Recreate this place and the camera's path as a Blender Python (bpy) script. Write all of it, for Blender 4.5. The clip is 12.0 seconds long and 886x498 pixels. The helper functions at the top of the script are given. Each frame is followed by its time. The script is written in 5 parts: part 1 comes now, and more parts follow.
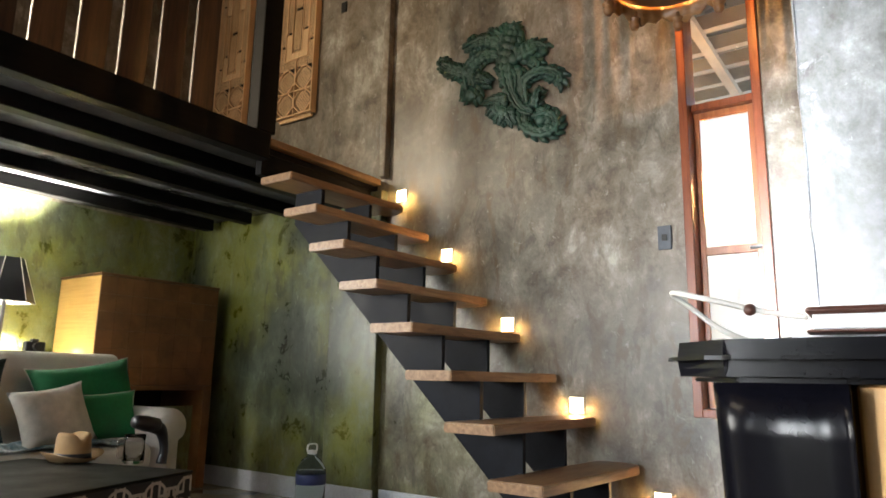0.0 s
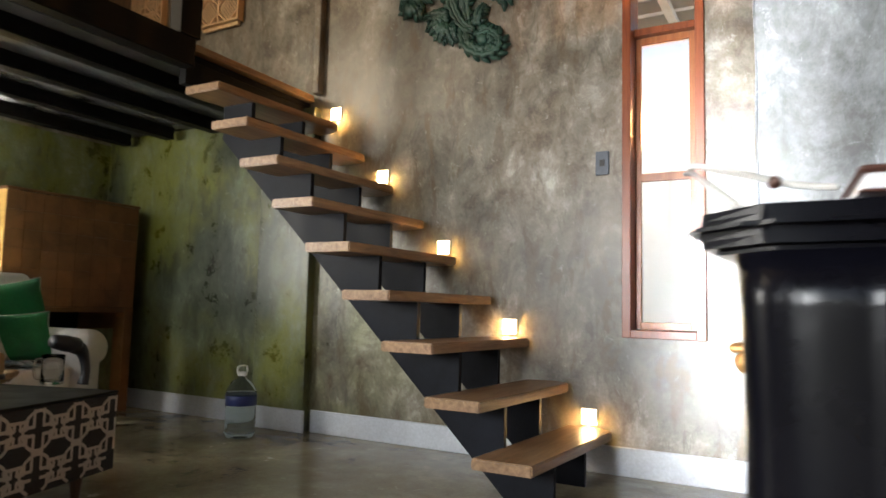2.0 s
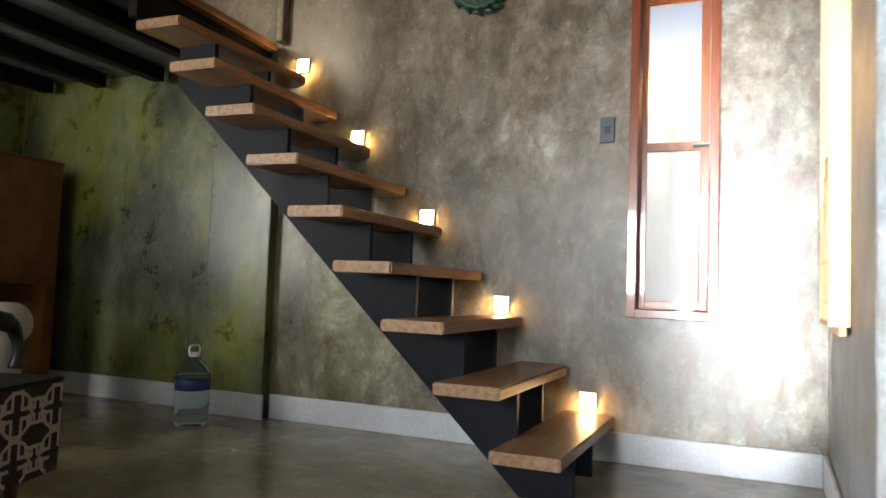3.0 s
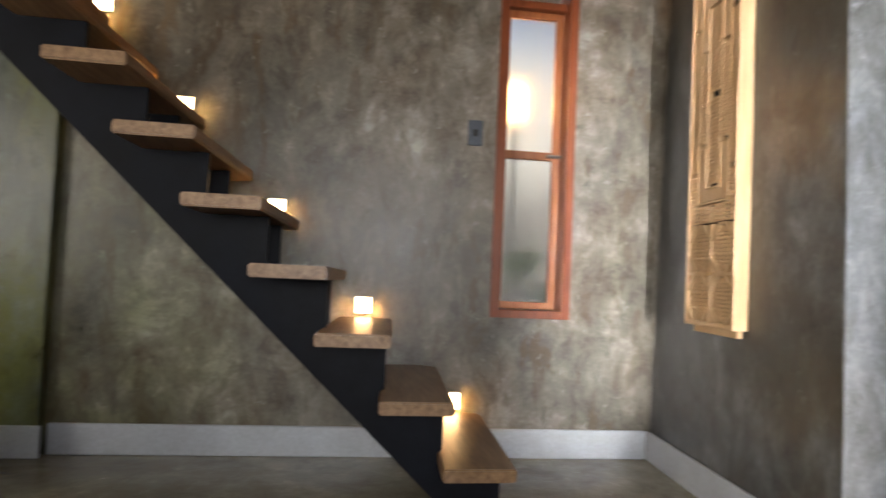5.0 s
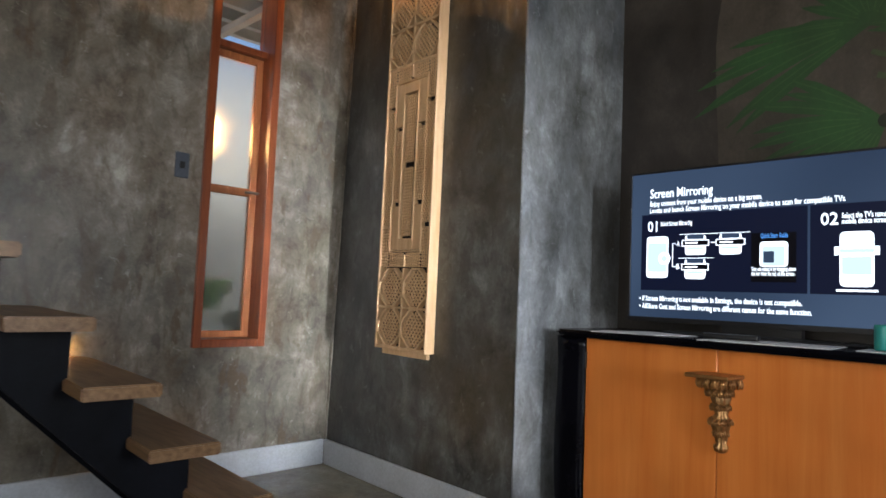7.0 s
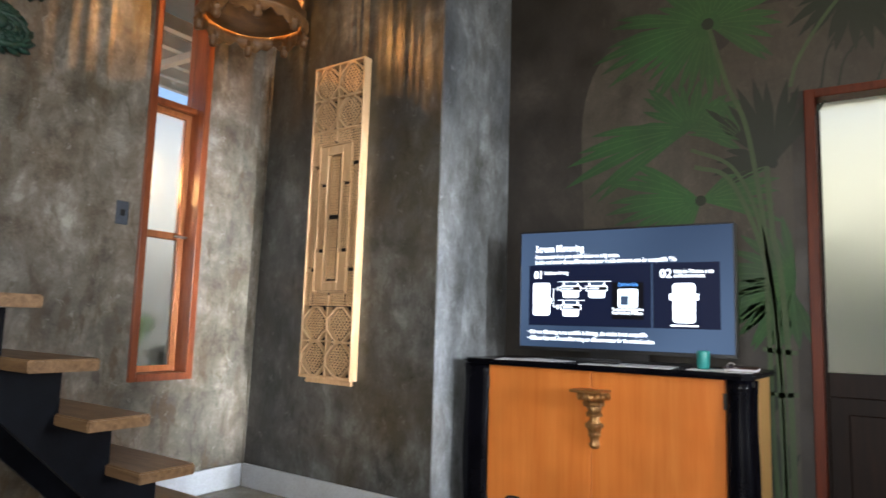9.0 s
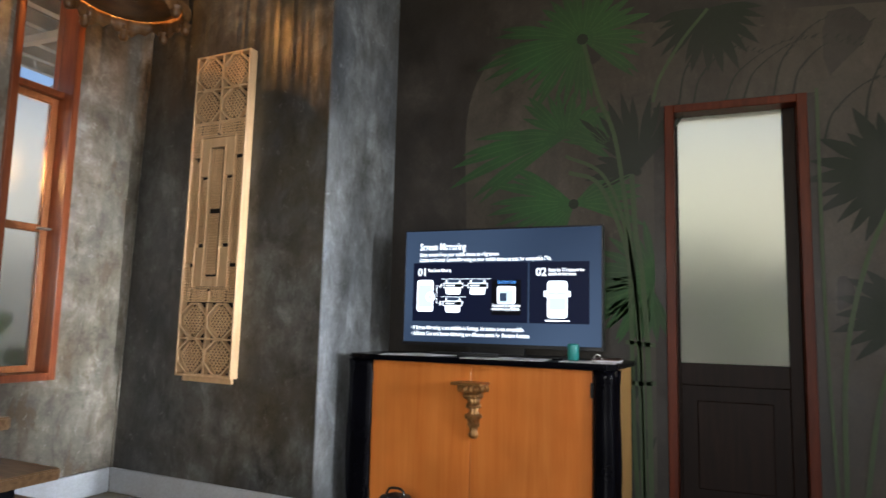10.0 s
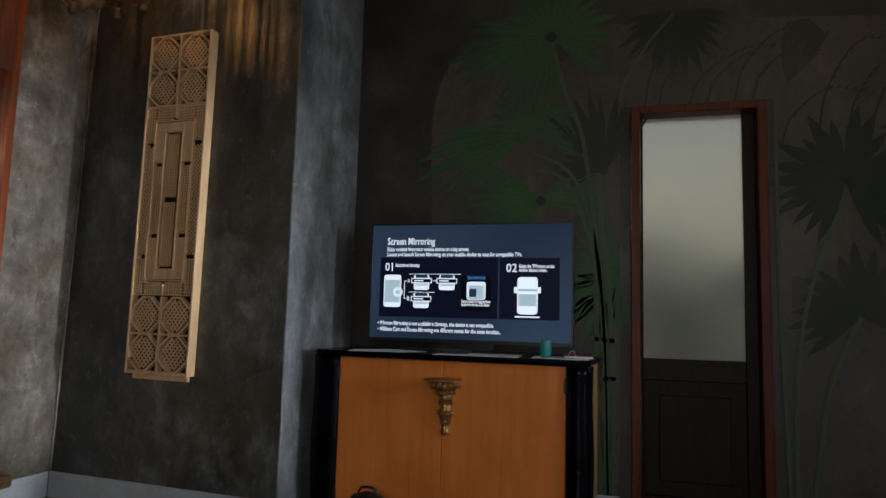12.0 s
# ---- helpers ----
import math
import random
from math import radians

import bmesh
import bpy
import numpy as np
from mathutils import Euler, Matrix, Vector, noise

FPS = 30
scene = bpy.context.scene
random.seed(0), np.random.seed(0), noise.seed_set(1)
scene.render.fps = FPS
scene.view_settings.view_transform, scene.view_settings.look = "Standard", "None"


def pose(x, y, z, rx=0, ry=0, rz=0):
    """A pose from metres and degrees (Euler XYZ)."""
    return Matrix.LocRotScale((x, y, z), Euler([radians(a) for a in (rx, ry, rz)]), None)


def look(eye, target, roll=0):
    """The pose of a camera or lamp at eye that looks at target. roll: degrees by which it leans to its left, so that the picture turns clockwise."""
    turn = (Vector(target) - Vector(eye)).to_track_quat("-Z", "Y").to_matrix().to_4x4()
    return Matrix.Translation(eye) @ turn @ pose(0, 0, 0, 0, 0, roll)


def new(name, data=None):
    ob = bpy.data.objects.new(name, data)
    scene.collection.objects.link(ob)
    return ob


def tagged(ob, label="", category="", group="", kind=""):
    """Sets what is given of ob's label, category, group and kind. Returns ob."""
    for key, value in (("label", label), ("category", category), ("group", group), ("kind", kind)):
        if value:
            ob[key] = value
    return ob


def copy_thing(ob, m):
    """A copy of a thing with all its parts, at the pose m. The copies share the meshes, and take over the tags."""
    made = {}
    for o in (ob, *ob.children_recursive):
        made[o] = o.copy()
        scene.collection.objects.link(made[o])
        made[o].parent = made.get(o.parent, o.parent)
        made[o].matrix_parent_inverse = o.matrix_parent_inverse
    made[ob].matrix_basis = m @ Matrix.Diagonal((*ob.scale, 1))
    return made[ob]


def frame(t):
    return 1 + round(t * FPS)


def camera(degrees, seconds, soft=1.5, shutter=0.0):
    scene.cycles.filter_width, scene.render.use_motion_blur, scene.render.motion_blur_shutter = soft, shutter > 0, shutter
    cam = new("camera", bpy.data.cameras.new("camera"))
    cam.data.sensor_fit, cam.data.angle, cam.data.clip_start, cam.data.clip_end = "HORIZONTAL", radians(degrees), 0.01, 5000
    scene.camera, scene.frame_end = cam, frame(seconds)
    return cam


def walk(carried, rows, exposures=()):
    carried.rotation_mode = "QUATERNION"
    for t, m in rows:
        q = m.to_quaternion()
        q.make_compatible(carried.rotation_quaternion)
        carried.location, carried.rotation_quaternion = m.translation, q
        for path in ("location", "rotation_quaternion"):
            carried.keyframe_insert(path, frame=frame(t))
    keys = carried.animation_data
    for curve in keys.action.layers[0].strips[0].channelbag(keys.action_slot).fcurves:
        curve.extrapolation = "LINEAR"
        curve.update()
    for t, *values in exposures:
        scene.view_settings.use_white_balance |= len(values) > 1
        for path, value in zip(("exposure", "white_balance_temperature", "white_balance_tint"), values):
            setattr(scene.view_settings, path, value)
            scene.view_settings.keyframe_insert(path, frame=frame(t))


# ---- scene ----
cam = camera(66.8, 12.0, shutter=0.5)
PATH = [
    (0, (0.1, -3.586, 0.874), (-1.039, -1.986, 1.252), 1.1),
    (0.5, (0.11, -3.589, 0.868), (-1.002, -1.957, 1.186), 1.1),
    (1, (0.12, -3.597, 0.863), (-0.962, -1.938, 1.142), 1.3),
    (1.5, (0.116, -3.602, 0.86), (-0.928, -1.912, 1.089), 1.2),
    (2, (0.014, -3.563, 0.831), (-0.952, -1.821, 1.009), 1.4),
    (2.5, (-0.204, -3.509, 0.815), (-1.025, -1.69, 0.951), 1.7),
    (2.7, (-0.305, -3.471, 0.801), (-1.09, -1.636, 0.932), 1.9),
    (4.3, (-1.316, -3.328, 0.877), (-1.602, -1.35, 0.95), 2.6),
    (4.5, (-1.384, -3.345, 0.86), (-1.518, -1.352, 0.952), 2.6),
    (5, (-1.58, -3.365, 0.876), (-1.311, -1.386, 0.972), 2.5),
    (5.5, (-1.77, -3.43, 0.915), (-0.991, -1.593, 1.047), 2.4),
    (6, (-1.905, -3.452, 0.934), (-0.748, -1.828, 1.088), 2.3),
    (6.5, (-2.107, -3.38, 0.982), (-0.745, -1.922, 1.125), 1.9),
    (6.7, (-2.229, -3.392, 1.001), (-0.847, -1.952, 1.139), 2.1),
    (8.3, (-3.016, -3.406, 1.084), (-1.473, -2.15, 1.289), 2.1),
    (8.5, (-3.076, -3.431, 1.087), (-1.489, -2.232, 1.298), 2.0),
    (9, (-3.158, -3.489, 1.071), (-1.476, -2.431, 1.297), 1.7),
    (9.5, (-3.193, -3.518, 1.054), (-1.428, -2.605, 1.284), 1.6),
    (10, (-3.225, -3.51, 1.062), (-1.385, -2.76, 1.29), 1.4),
    (10.5, (-3.254, -3.525, 1.085), (-1.379, -2.864, 1.304), 1.4),
    (11, (-3.284, -3.535, 1.081), (-1.393, -2.921, 1.3), 1.3),
    (11.5, (-3.281, -3.426, 1.075), (-1.378, -2.848, 1.288), 1.5),
    (12, (-3.261, -3.271, 1.069), (-1.348, -2.727, 1.283), 1.6),
]
EXPO = [(0.0, 1.58, 6450, 10), (1.0, 1.45, 6450, 10), (2.0, 1.45, 6500, 10), (2.7, 1.25, 6500, 10), (4.5, 0.68, 6700, 13), (5.0, 0.5, 6700, 13), (5.5, 0.3, 6700, 14), (6.0, -0.55, 6500, 13),
        (6.5, -0.25, 6200, 12), (8.3, 0.35, 6200, 11), (9.0, 0.72, 6200, 11), (9.5, 0.85, 6200, 11), (10.0, 0.2, 6200, 11), (10.5, -0.4, 6100, 11), (11.0, -0.85, 6100, 11), (12.0, -1.15, 6100, 11)]
walk(cam, [(t, look(eye, target, roll)) for t, eye, target, roll in PATH], EXPO)

# ---- world, sun and large lights ----
w = bpy.data.worlds.new("world")
scene.world = w
w.use_nodes = True
sky = w.node_tree.nodes.new("ShaderNodeTexSky")
sky.sky_type, sky.sun_disc, sky.sun_elevation, sky.sun_rotation = "NISHITA", False, radians(60), radians(210)
w.node_tree.links.new(sky.outputs[0], w.node_tree.nodes["Background"].inputs[0])
w.node_tree.nodes["Background"].inputs[1].default_value = 0.15

sun_data = bpy.data.lights.new("sun", "SUN")
sun_data.energy, sun_data.angle, sun_data.color = 5.0, radians(0.6), (1.0, 0.94, 0.85)
sun = new("sun", sun_data)
sun.matrix_world = look((0, 0, 0), (0.4, 0.45, -0.8))


def area(name, m, sx, sy, watts, col, spread=180):
    d = bpy.data.lights.new(name, "AREA")
    d.shape, d.size, d.size_y, d.energy, d.color, d.spread = "RECTANGLE", sx, sy, watts, col, radians(spread)
    o = new(name, d)
    o.matrix_world = m
    return o


def point(name, place, watts, col, radius=0.03):
    d = bpy.data.lights.new(name, "POINT")
    d.energy, d.color, d.shadow_soft_size = watts, col, radius
    o = new(name, d)
    o.location = place
    return o


# daylight in the openings of the south wall
area("door_daylight", pose(-0.78, -5.95, 1.15, 90, 0, -5.4), 0.22, 2.1, 6, (0.97, 0.98, 1.0), 12)
area("doorway_daylight", pose(-1.38, -5.95, 1.4, 90, 0, -12), 0.34, 1.1, 11, (0.95, 0.98, 1.0), 60)
# soft room fill; the wide window that holds it is assumed, unseen
area("south_fill_light", pose(-3.5, -5.95, 1.85, 90, 0, 0), 1.5, 1.9, 24, (1, 0.98, 0.95))
# added fill from the west for cabinet and niche; its window is assumed, unseen
area("west_fill_light", pose(-5.2, -3.55, 1.45, 0, -90, 0), 1.3, 1.3, 75, (1, 0.96, 0.9))
# lamps that are on
point("garden_lamp_bulb", (-0.69, 0.36, 1.97), 10, (1.0, 0.5, 0.18), 0.05)
point("pendant_bulb", (-0.715, -0.66, 3.03), 16, (1.0, 0.46, 0.12), 0.006)
point("table_lamp_bulb", (-4.93, -1.61, 1.5), 600, (1.0, 0.93, 0.76), 0.03)
# warm fill added for the loft and its panels, in an assumed, unseen window
area("loft_fill_light", pose(-5.2, -4.3, 3.5, 0, -90, 0), 1.2, 1.6, 110, (1.0, 0.82, 0.56))


# ---- materials ----
def shader(name):
    m = bpy.data.materials.new(name)
    m.use_nodes = True
    return m, m.node_tree, m.node_tree.nodes["Principled BSDF"]


def noise_node(nt, scale, detail=6, rough=0.55, stretch=(1, 1, 1), distort=0.0):
    tc, mp = nt.nodes.new("ShaderNodeTexCoord"), nt.nodes.new("ShaderNodeMapping")
    mp.inputs["Scale"].default_value = stretch
    n = nt.nodes.new("ShaderNodeTexNoise")
    n.inputs["Scale"].default_value, n.inputs["Detail"].default_value = scale, detail
    n.inputs["Roughness"].default_value, n.inputs["Distortion"].default_value = rough, distort
    nt.links.new(tc.outputs["Object"], mp.inputs[0])
    nt.links.new(mp.outputs[0], n.inputs["Vector"])
    return n.outputs["Fac"]


def ramp(nt, fac, stops):
    r = nt.nodes.new("ShaderNodeValToRGB")
    el = r.color_ramp.elements
    while len(el) < len(stops):
        el.new(0.5)
    for e, (p, c) in zip(el, stops):
        e.position, e.color = p, (*c, 1) if len(c) == 3 else c
    nt.links.new(fac, r.inputs[0])
    return r.outputs[0]


def mix(nt, fac, a, b, mode="MIX"):
    n = nt.nodes.new("ShaderNodeMix")
    n.data_type, n.blend_type = "RGBA", mode
    for sock, v in ((n.inputs[0], fac), (n.inputs[6], a), (n.inputs[7], b)):
        if isinstance(v, (int, float)):
            sock.default_value = v
        elif isinstance(v, tuple):
            sock.default_value = (*v, 1)
        else:
            nt.links.new(v, sock)
    return n.outputs[2]


def bump(nt, b, fac, strength, dist=0.01):
    n = nt.nodes.new("ShaderNodeBump")
    n.inputs["Strength"].default_value, n.inputs["Distance"].default_value = strength, dist
    nt.links.new(fac, n.inputs["Height"])
    nt.links.new(n.outputs[0], b.inputs["Normal"])


def plain(name, col, rough=0.6, metal=0.0, vary=0.25, scale=14, bumpy=0.15, coat=0.0):
    """A surface of one colour with wear at two scales."""
    m, nt, b = shader(name)
    big, fine = noise_node(nt, scale * 0.25, 3), noise_node(nt, scale * 5, 5)
    lo, hi = tuple(c * (1 - vary) for c in col), tuple(min(1, c * (1 + vary)) for c in col)
    c1 = ramp(nt, big, ((0.3, lo), (0.7, hi)))
    c2 = ramp(nt, fine, ((0.3, (0.82, 0.82, 0.82)), (0.7, (1, 1, 1))))
    nt.links.new(mix(nt, 1.0, c1, c2, "MULTIPLY"), b.inputs["Base Color"])
    rr = ramp(nt, big, ((0.3, (rough * 0.85,) * 3), (0.7, (min(1, rough * 1.2),) * 3)))
    nt.links.new(rr, b.inputs["Roughness"])
    b.inputs["Metallic"].default_value = metal
    b.inputs["Coat Weight"].default_value = coat
    bump(nt, b, fine, bumpy, 0.004)
    return m


def plaster(name, dark, mid, light, rough=0.42, swirl=1.0, stain=(0.2, 0.16, 0.1), stain_amount=0.5, vertical=0.7, run=0.5, marks=0.6, depth=1.0, relief=0.3):
    """Burnished cement plaster: clouds, hard-edged trowel patches, brown damp patches, pale scuffs and pits."""
    m, nt, b = shader(name)
    cloud = noise_node(nt, 1.15 * swirl, 6, 0.6, (1, 1, vertical), 0.5)
    blotch = noise_node(nt, 3.4 * swirl, 14, 0.74, (1, 1, 0.6 + vertical * 0.4), 0.25)
    patch = noise_node(nt, 7.5 * swirl, 9, 0.62, (1, 1, 0.5 * vertical + 0.12), 0.8)
    zone = noise_node(nt, 0.9, 4, 0.6, (1.3, 1.3, 0.9), 0.4)
    damp = noise_node(nt, 9.0, 7, 0.66, (1, 1, 0.36), 0.35)
    scuff = noise_node(nt, 16, 9, 0.78, (1, 1, 0.75), 0.6)
    fine = noise_node(nt, 70, 5, 0.7, (1, 1, 0.9), 0.1)
    c = ramp(nt, cloud, ((0.34, dark), (0.5, mid), (0.67, light)))
    c2 = ramp(nt, blotch, ((0.37, (0.4, 0.39, 0.37)), (0.455, (0.78, 0.78, 0.77)), (0.54, (1.06, 1.06, 1.06)), (0.62, (1.6, 1.61, 1.61))))
    c = mix(nt, 0.9 * depth, c, c2, "MULTIPLY")
    c3 = ramp(nt, patch, ((0.38, (0.5, 0.49, 0.47)), (0.43, (0.92, 0.92, 0.91)), (0.56, (1.02, 1.02, 1.02)), (0.61, (1.4, 1.41, 1.42))))
    c = mix(nt, marks * depth, c, c3, "MULTIPLY")
    st = mix(nt, 1.0, ramp(nt, zone, ((0.42, (0, 0, 0)), (0.6, (1, 1, 1)))), ramp(nt, blotch, ((0.42, (stain_amount,) * 3), (0.6, (0.15 * stain_amount,) * 3))), "MULTIPLY")
    c = mix(nt, st, c, mix(nt, 1.0, c2, stain, "MULTIPLY"))
    dm = mix(nt, 1.0, ramp(nt, damp, ((0.53, (0, 0, 0)), (0.6, (run,) * 3))), ramp(nt, cloud, ((0.4, (1, 1, 1)), (0.62, (0.1, 0.1, 0.1)))), "MULTIPLY")
    c = mix(nt, dm, c, tuple(x * y for x, y in zip(dark, (0.95, 0.78, 0.55))))
    sc = ramp(nt, scuff, ((0.59, (0, 0, 0)), (0.65, (0.6 * depth,) * 3)))
    c = mix(nt, sc, c, tuple(min(1, x * 1.35) for x in light))
    f = ramp(nt, fine, ((0.32, (0.84, 0.84, 0.84)), (0.6, (1.0, 1.0, 1.0)), (0.74, (1.16, 1.16, 1.16))))
    c = mix(nt, 1.0, c, f, "MULTIPLY")
    nt.links.new(c, b.inputs["Base Color"])
    rr = ramp(nt, blotch, ((0.3, (rough * 0.75,) * 3), (0.7, (rough * 1.35,) * 3)))
    nt.links.new(rr, b.inputs["Roughness"])
    h = mix(nt, 0.25, mix(nt, 0.4, blotch, scuff), fine)
    bump(nt, b, h, relief, 0.01)
    return m


def timber(name, dark, light, rough=0.4, grain=(1, 14, 14), scale=3.0, coat=0.0, shine=0.5):
    """Wood with its grain along the object's x (stretch sets the axis)."""
    m, nt, b = shader(name)
    g = noise_node(nt, scale, 8, 0.65, grain, 0.6)
    big = noise_node(nt, 1.6, 3, 0.5, (1, 1, 1))
    info = nt.nodes.new("ShaderNodeObjectInfo")
    c = ramp(nt, g, ((0.3, dark), (0.7, light)))
    t = ramp(nt, big, ((0.3, (0.75, 0.73, 0.7)), (0.7, (1.1, 1.1, 1.1))))
    c = mix(nt, 1.0, c, t, "MULTIPLY")
    v = ramp(nt, info.outputs["Random"], ((0.0, (0.8, 0.8, 0.8)), (1.0, (1.1, 1.08, 1.05))))
    c = mix(nt, 1.0, c, v, "MULTIPLY")
    nt.links.new(c, b.inputs["Base Color"])
    b.inputs["Roughness"].default_value = rough
    b.inputs["Coat Weight"].default_value = coat
    b.inputs["Specular IOR Level"].default_value = shine
    bump(nt, b, g, 0.18, 0.004)
    return m


def glow(name, col, strength):
    m, nt, b = shader(name)
    b.inputs["Base Color"].default_value = (*(0.02 * c for c in col), 1)
    b.inputs["Emission Color"].default_value = (*col, 1)
    b.inputs["Emission Strength"].default_value = strength
    b.inputs["Specular IOR Level"].default_value = 0.15
    return m


def glass(name, rough, col=(1, 1, 1), ior=1.45):
    m, nt, b = shader(name)
    b.inputs["Base Color"].default_value = (*col, 1)
    b.inputs["Transmission Weight"].default_value = 1.0
    b.inputs["Roughness"].default_value, b.inputs["IOR"].default_value = rough, ior
    return m


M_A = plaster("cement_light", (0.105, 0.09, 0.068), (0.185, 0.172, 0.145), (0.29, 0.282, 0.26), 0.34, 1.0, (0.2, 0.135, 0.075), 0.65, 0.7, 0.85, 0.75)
nt = M_A.node_tree      # a green tint multiplied in towards x -2.7 and below z 2.0, broken by noise
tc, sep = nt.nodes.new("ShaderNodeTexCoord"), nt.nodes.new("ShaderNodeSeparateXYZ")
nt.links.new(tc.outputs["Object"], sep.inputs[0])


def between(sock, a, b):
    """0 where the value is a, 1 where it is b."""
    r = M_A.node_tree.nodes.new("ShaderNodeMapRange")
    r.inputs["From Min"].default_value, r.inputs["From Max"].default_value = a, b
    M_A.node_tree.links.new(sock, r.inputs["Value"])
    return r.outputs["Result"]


tinted = mix(nt, 1.0, mix(nt, 1.0, between(sep.outputs[0], -1.5, -2.7), between(sep.outputs[2], 2.0, 1.1), "MULTIPLY"), ramp(nt, noise_node(nt, 2.4, 6), ((0.35, (0.35, 0.35, 0.35)), (0.6, (1, 1, 1)))), "MULTIPLY")
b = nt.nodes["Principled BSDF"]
nt.links.new(mix(nt, tinted, b.inputs["Base Color"].links[0].from_socket, mix(nt, 1.0, b.inputs["Base Color"].links[0].from_socket, (0.68, 0.74, 0.42), "MULTIPLY")), b.inputs["Base Color"])
# dark green plaster with yellow-green mottling
M_E = plaster("cement_green_mottled", (0.024, 0.032, 0.022), (0.07, 0.083, 0.055), (0.15, 0.17, 0.13), 0.3, 1.0, (0.24, 0.25, 0.035), 0.9, 0.6, 0.7, 0.6)
M_B = plaster("cement_dark", (0.022, 0.023, 0.025), (0.06, 0.062, 0.062), (0.14, 0.145, 0.145), 0.34, 1.3, (0.12, 0.1, 0.06), 0.5, 0.8, 0.3, 0.8, 1.0, 0.35)
M_D = plaster("cement_blue_grey", (0.1, 0.112, 0.125), (0.19, 0.205, 0.22), (0.33, 0.35, 0.37), 0.42, 1.5, (0.2, 0.2, 0.18), 0.4, 0.5, 0.4, 0.5, 0.8, 0.15)
M_C = plaster("cement_mural_ground", (0.011, 0.009, 0.008), (0.023, 0.019, 0.016), (0.042, 0.036, 0.03), 0.5, 1.1, (0.05, 0.04, 0.03), 0.3, 0.8, 0.3, 0.4, 0.7)
M_FLOOR = plaster("floor_cement", (0.2, 0.175, 0.115), (0.29, 0.26, 0.18), (0.38, 0.35, 0.26), 0.22, 0.55, (0.25, 0.19, 0.1), 0.4, 1.0, 0.15, 0.2, 0.55, 0.08)
M_UNDER = plain("glossy_dark_board", (0.13, 0.135, 0.15), 0.22, vary=0.3)
# the ceiling is unseen; its dark tone is set to cut bounced light
M_CEIL = plain("ceiling_board", (0.16, 0.12, 0.09), 0.7)
M_BASE = plain("baseboard_paint", (0.55, 0.58, 0.62), 0.38, vary=0.12)
M_TREAD = timber("tread_wood", (0.16, 0.085, 0.04), (0.4, 0.25, 0.13), 0.38, (14, 1.2, 14))
M_STEEL = plain("stringer_paint", (0.006, 0.007, 0.0105), 0.5, vary=0.5, scale=20)
M_BLACKWOOD = timber("black_stained_wood", (0.0015, 0.0015, 0.0018), (0.005, 0.0045, 0.0045), 0.55, (10, 1, 10), shine=0.12)
M_RAIL = timber("rail_board_wood", (0.03, 0.015, 0.008), (0.11, 0.052, 0.026), 0.4, (12, 12, 0.8))
M_RED = timber("window_hardwood", (0.16, 0.034, 0.011), (0.36, 0.1, 0.033), 0.32, (12, 12, 0.9), coat=0.3)
M_SASH = timber("sash_hardwood", (0.27, 0.08, 0.025), (0.5, 0.19, 0.07), 0.32, (12, 12, 0.9), coat=0.3)
M_FRAME = timber("door_frame_hardwood", (0.06, 0.011, 0.004), (0.13, 0.026, 0.009), 0.45, (12, 12, 0.9), shine=0.2)
M_DARKDOOR = timber("dark_door_wood", (0.006, 0.003, 0.002), (0.018, 0.008, 0.005), 0.5, (12, 12, 0.9), shine=0.15)
M_ORANGE = timber("cherry_veneer", (0.78, 0.215, 0.035), (0.9, 0.31, 0.07), 0.28, (9, 9, 0.5), 2.0)
# the doors' cherry made paler and yellower, with the side's daylight in the colour
M_SIDELIT = timber("lit_side_cherry_veneer", (0.6, 0.33, 0.1), (0.76, 0.47, 0.17), 0.35, (9, 9, 0.5), 2.0)
M_LACQUER = plain("black_lacquer", (0.003, 0.003, 0.005), 0.22, vary=0.3, bumpy=0.06)
M_CARVE = timber("carved_light_wood", (0.62, 0.39, 0.2), (0.82, 0.58, 0.34), 0.55, (10, 10, 1))
# near-black colours that paint the shade behind and inside the panel's piercings
M_CARVESHADE = plain("carved_recess_shade", (0.01, 0.006, 0.004), 0.9)
M_SUNKSHADE = plain("pierced_ground_shade", (0.02, 0.012, 0.007), 0.9)
M_GILT = plain("aged_gilt", (0.36, 0.19, 0.065), 0.33, metal=0.7, vary=0.5, scale=30, bumpy=0.4)
M_GREENMETAL = plain("dark_green_paint", (0.014, 0.05, 0.036), 0.36, vary=0.5, scale=25, bumpy=0.35)
M_PALM = plain("mural_leaf_paint", (0.02, 0.068, 0.018), 0.6, vary=0.4, scale=10)
M_PALM2 = plain("mural_shadow_leaf_paint", (0.009, 0.016, 0.008), 0.6, vary=0.35, scale=10)
M_PALM3 = plain("mural_light_vein_paint", (0.034, 0.088, 0.024), 0.6, vary=0.3, scale=10)
M_STEM = plain("mural_stem_paint", (0.045, 0.075, 0.03), 0.6)
M_WASH = plaster("mural_pale_wash", (0.026, 0.02, 0.015), (0.042, 0.034, 0.026), (0.068, 0.057, 0.045), 0.5, 0.9, (0.09, 0.08, 0.06), 0.3, 0.8, 0.3, 0.4, 0.7)
M_FROST = glass("frosted_glass", 0.34, (0.93, 0.97, 0.95))
M_FROST_DOOR = glass("door_frosted_glass", 0.48, (0.95, 0.96, 0.92))
M_CLEAR = glass("clear_glass", 0.0)
M_BOTTLE = glass("bottle_plastic", 0.0, (0.93, 0.97, 0.95), 1.1)
M_JUG = glass("jug_glass", 0.02, (0.97, 0.97, 0.95), 1.3)
M_WATER = glass("bottle_water", 0.0, (0.9, 0.96, 0.92), 1.02)
M_BLUE = plain("blue_label", (0.015, 0.03, 0.13), 0.4)
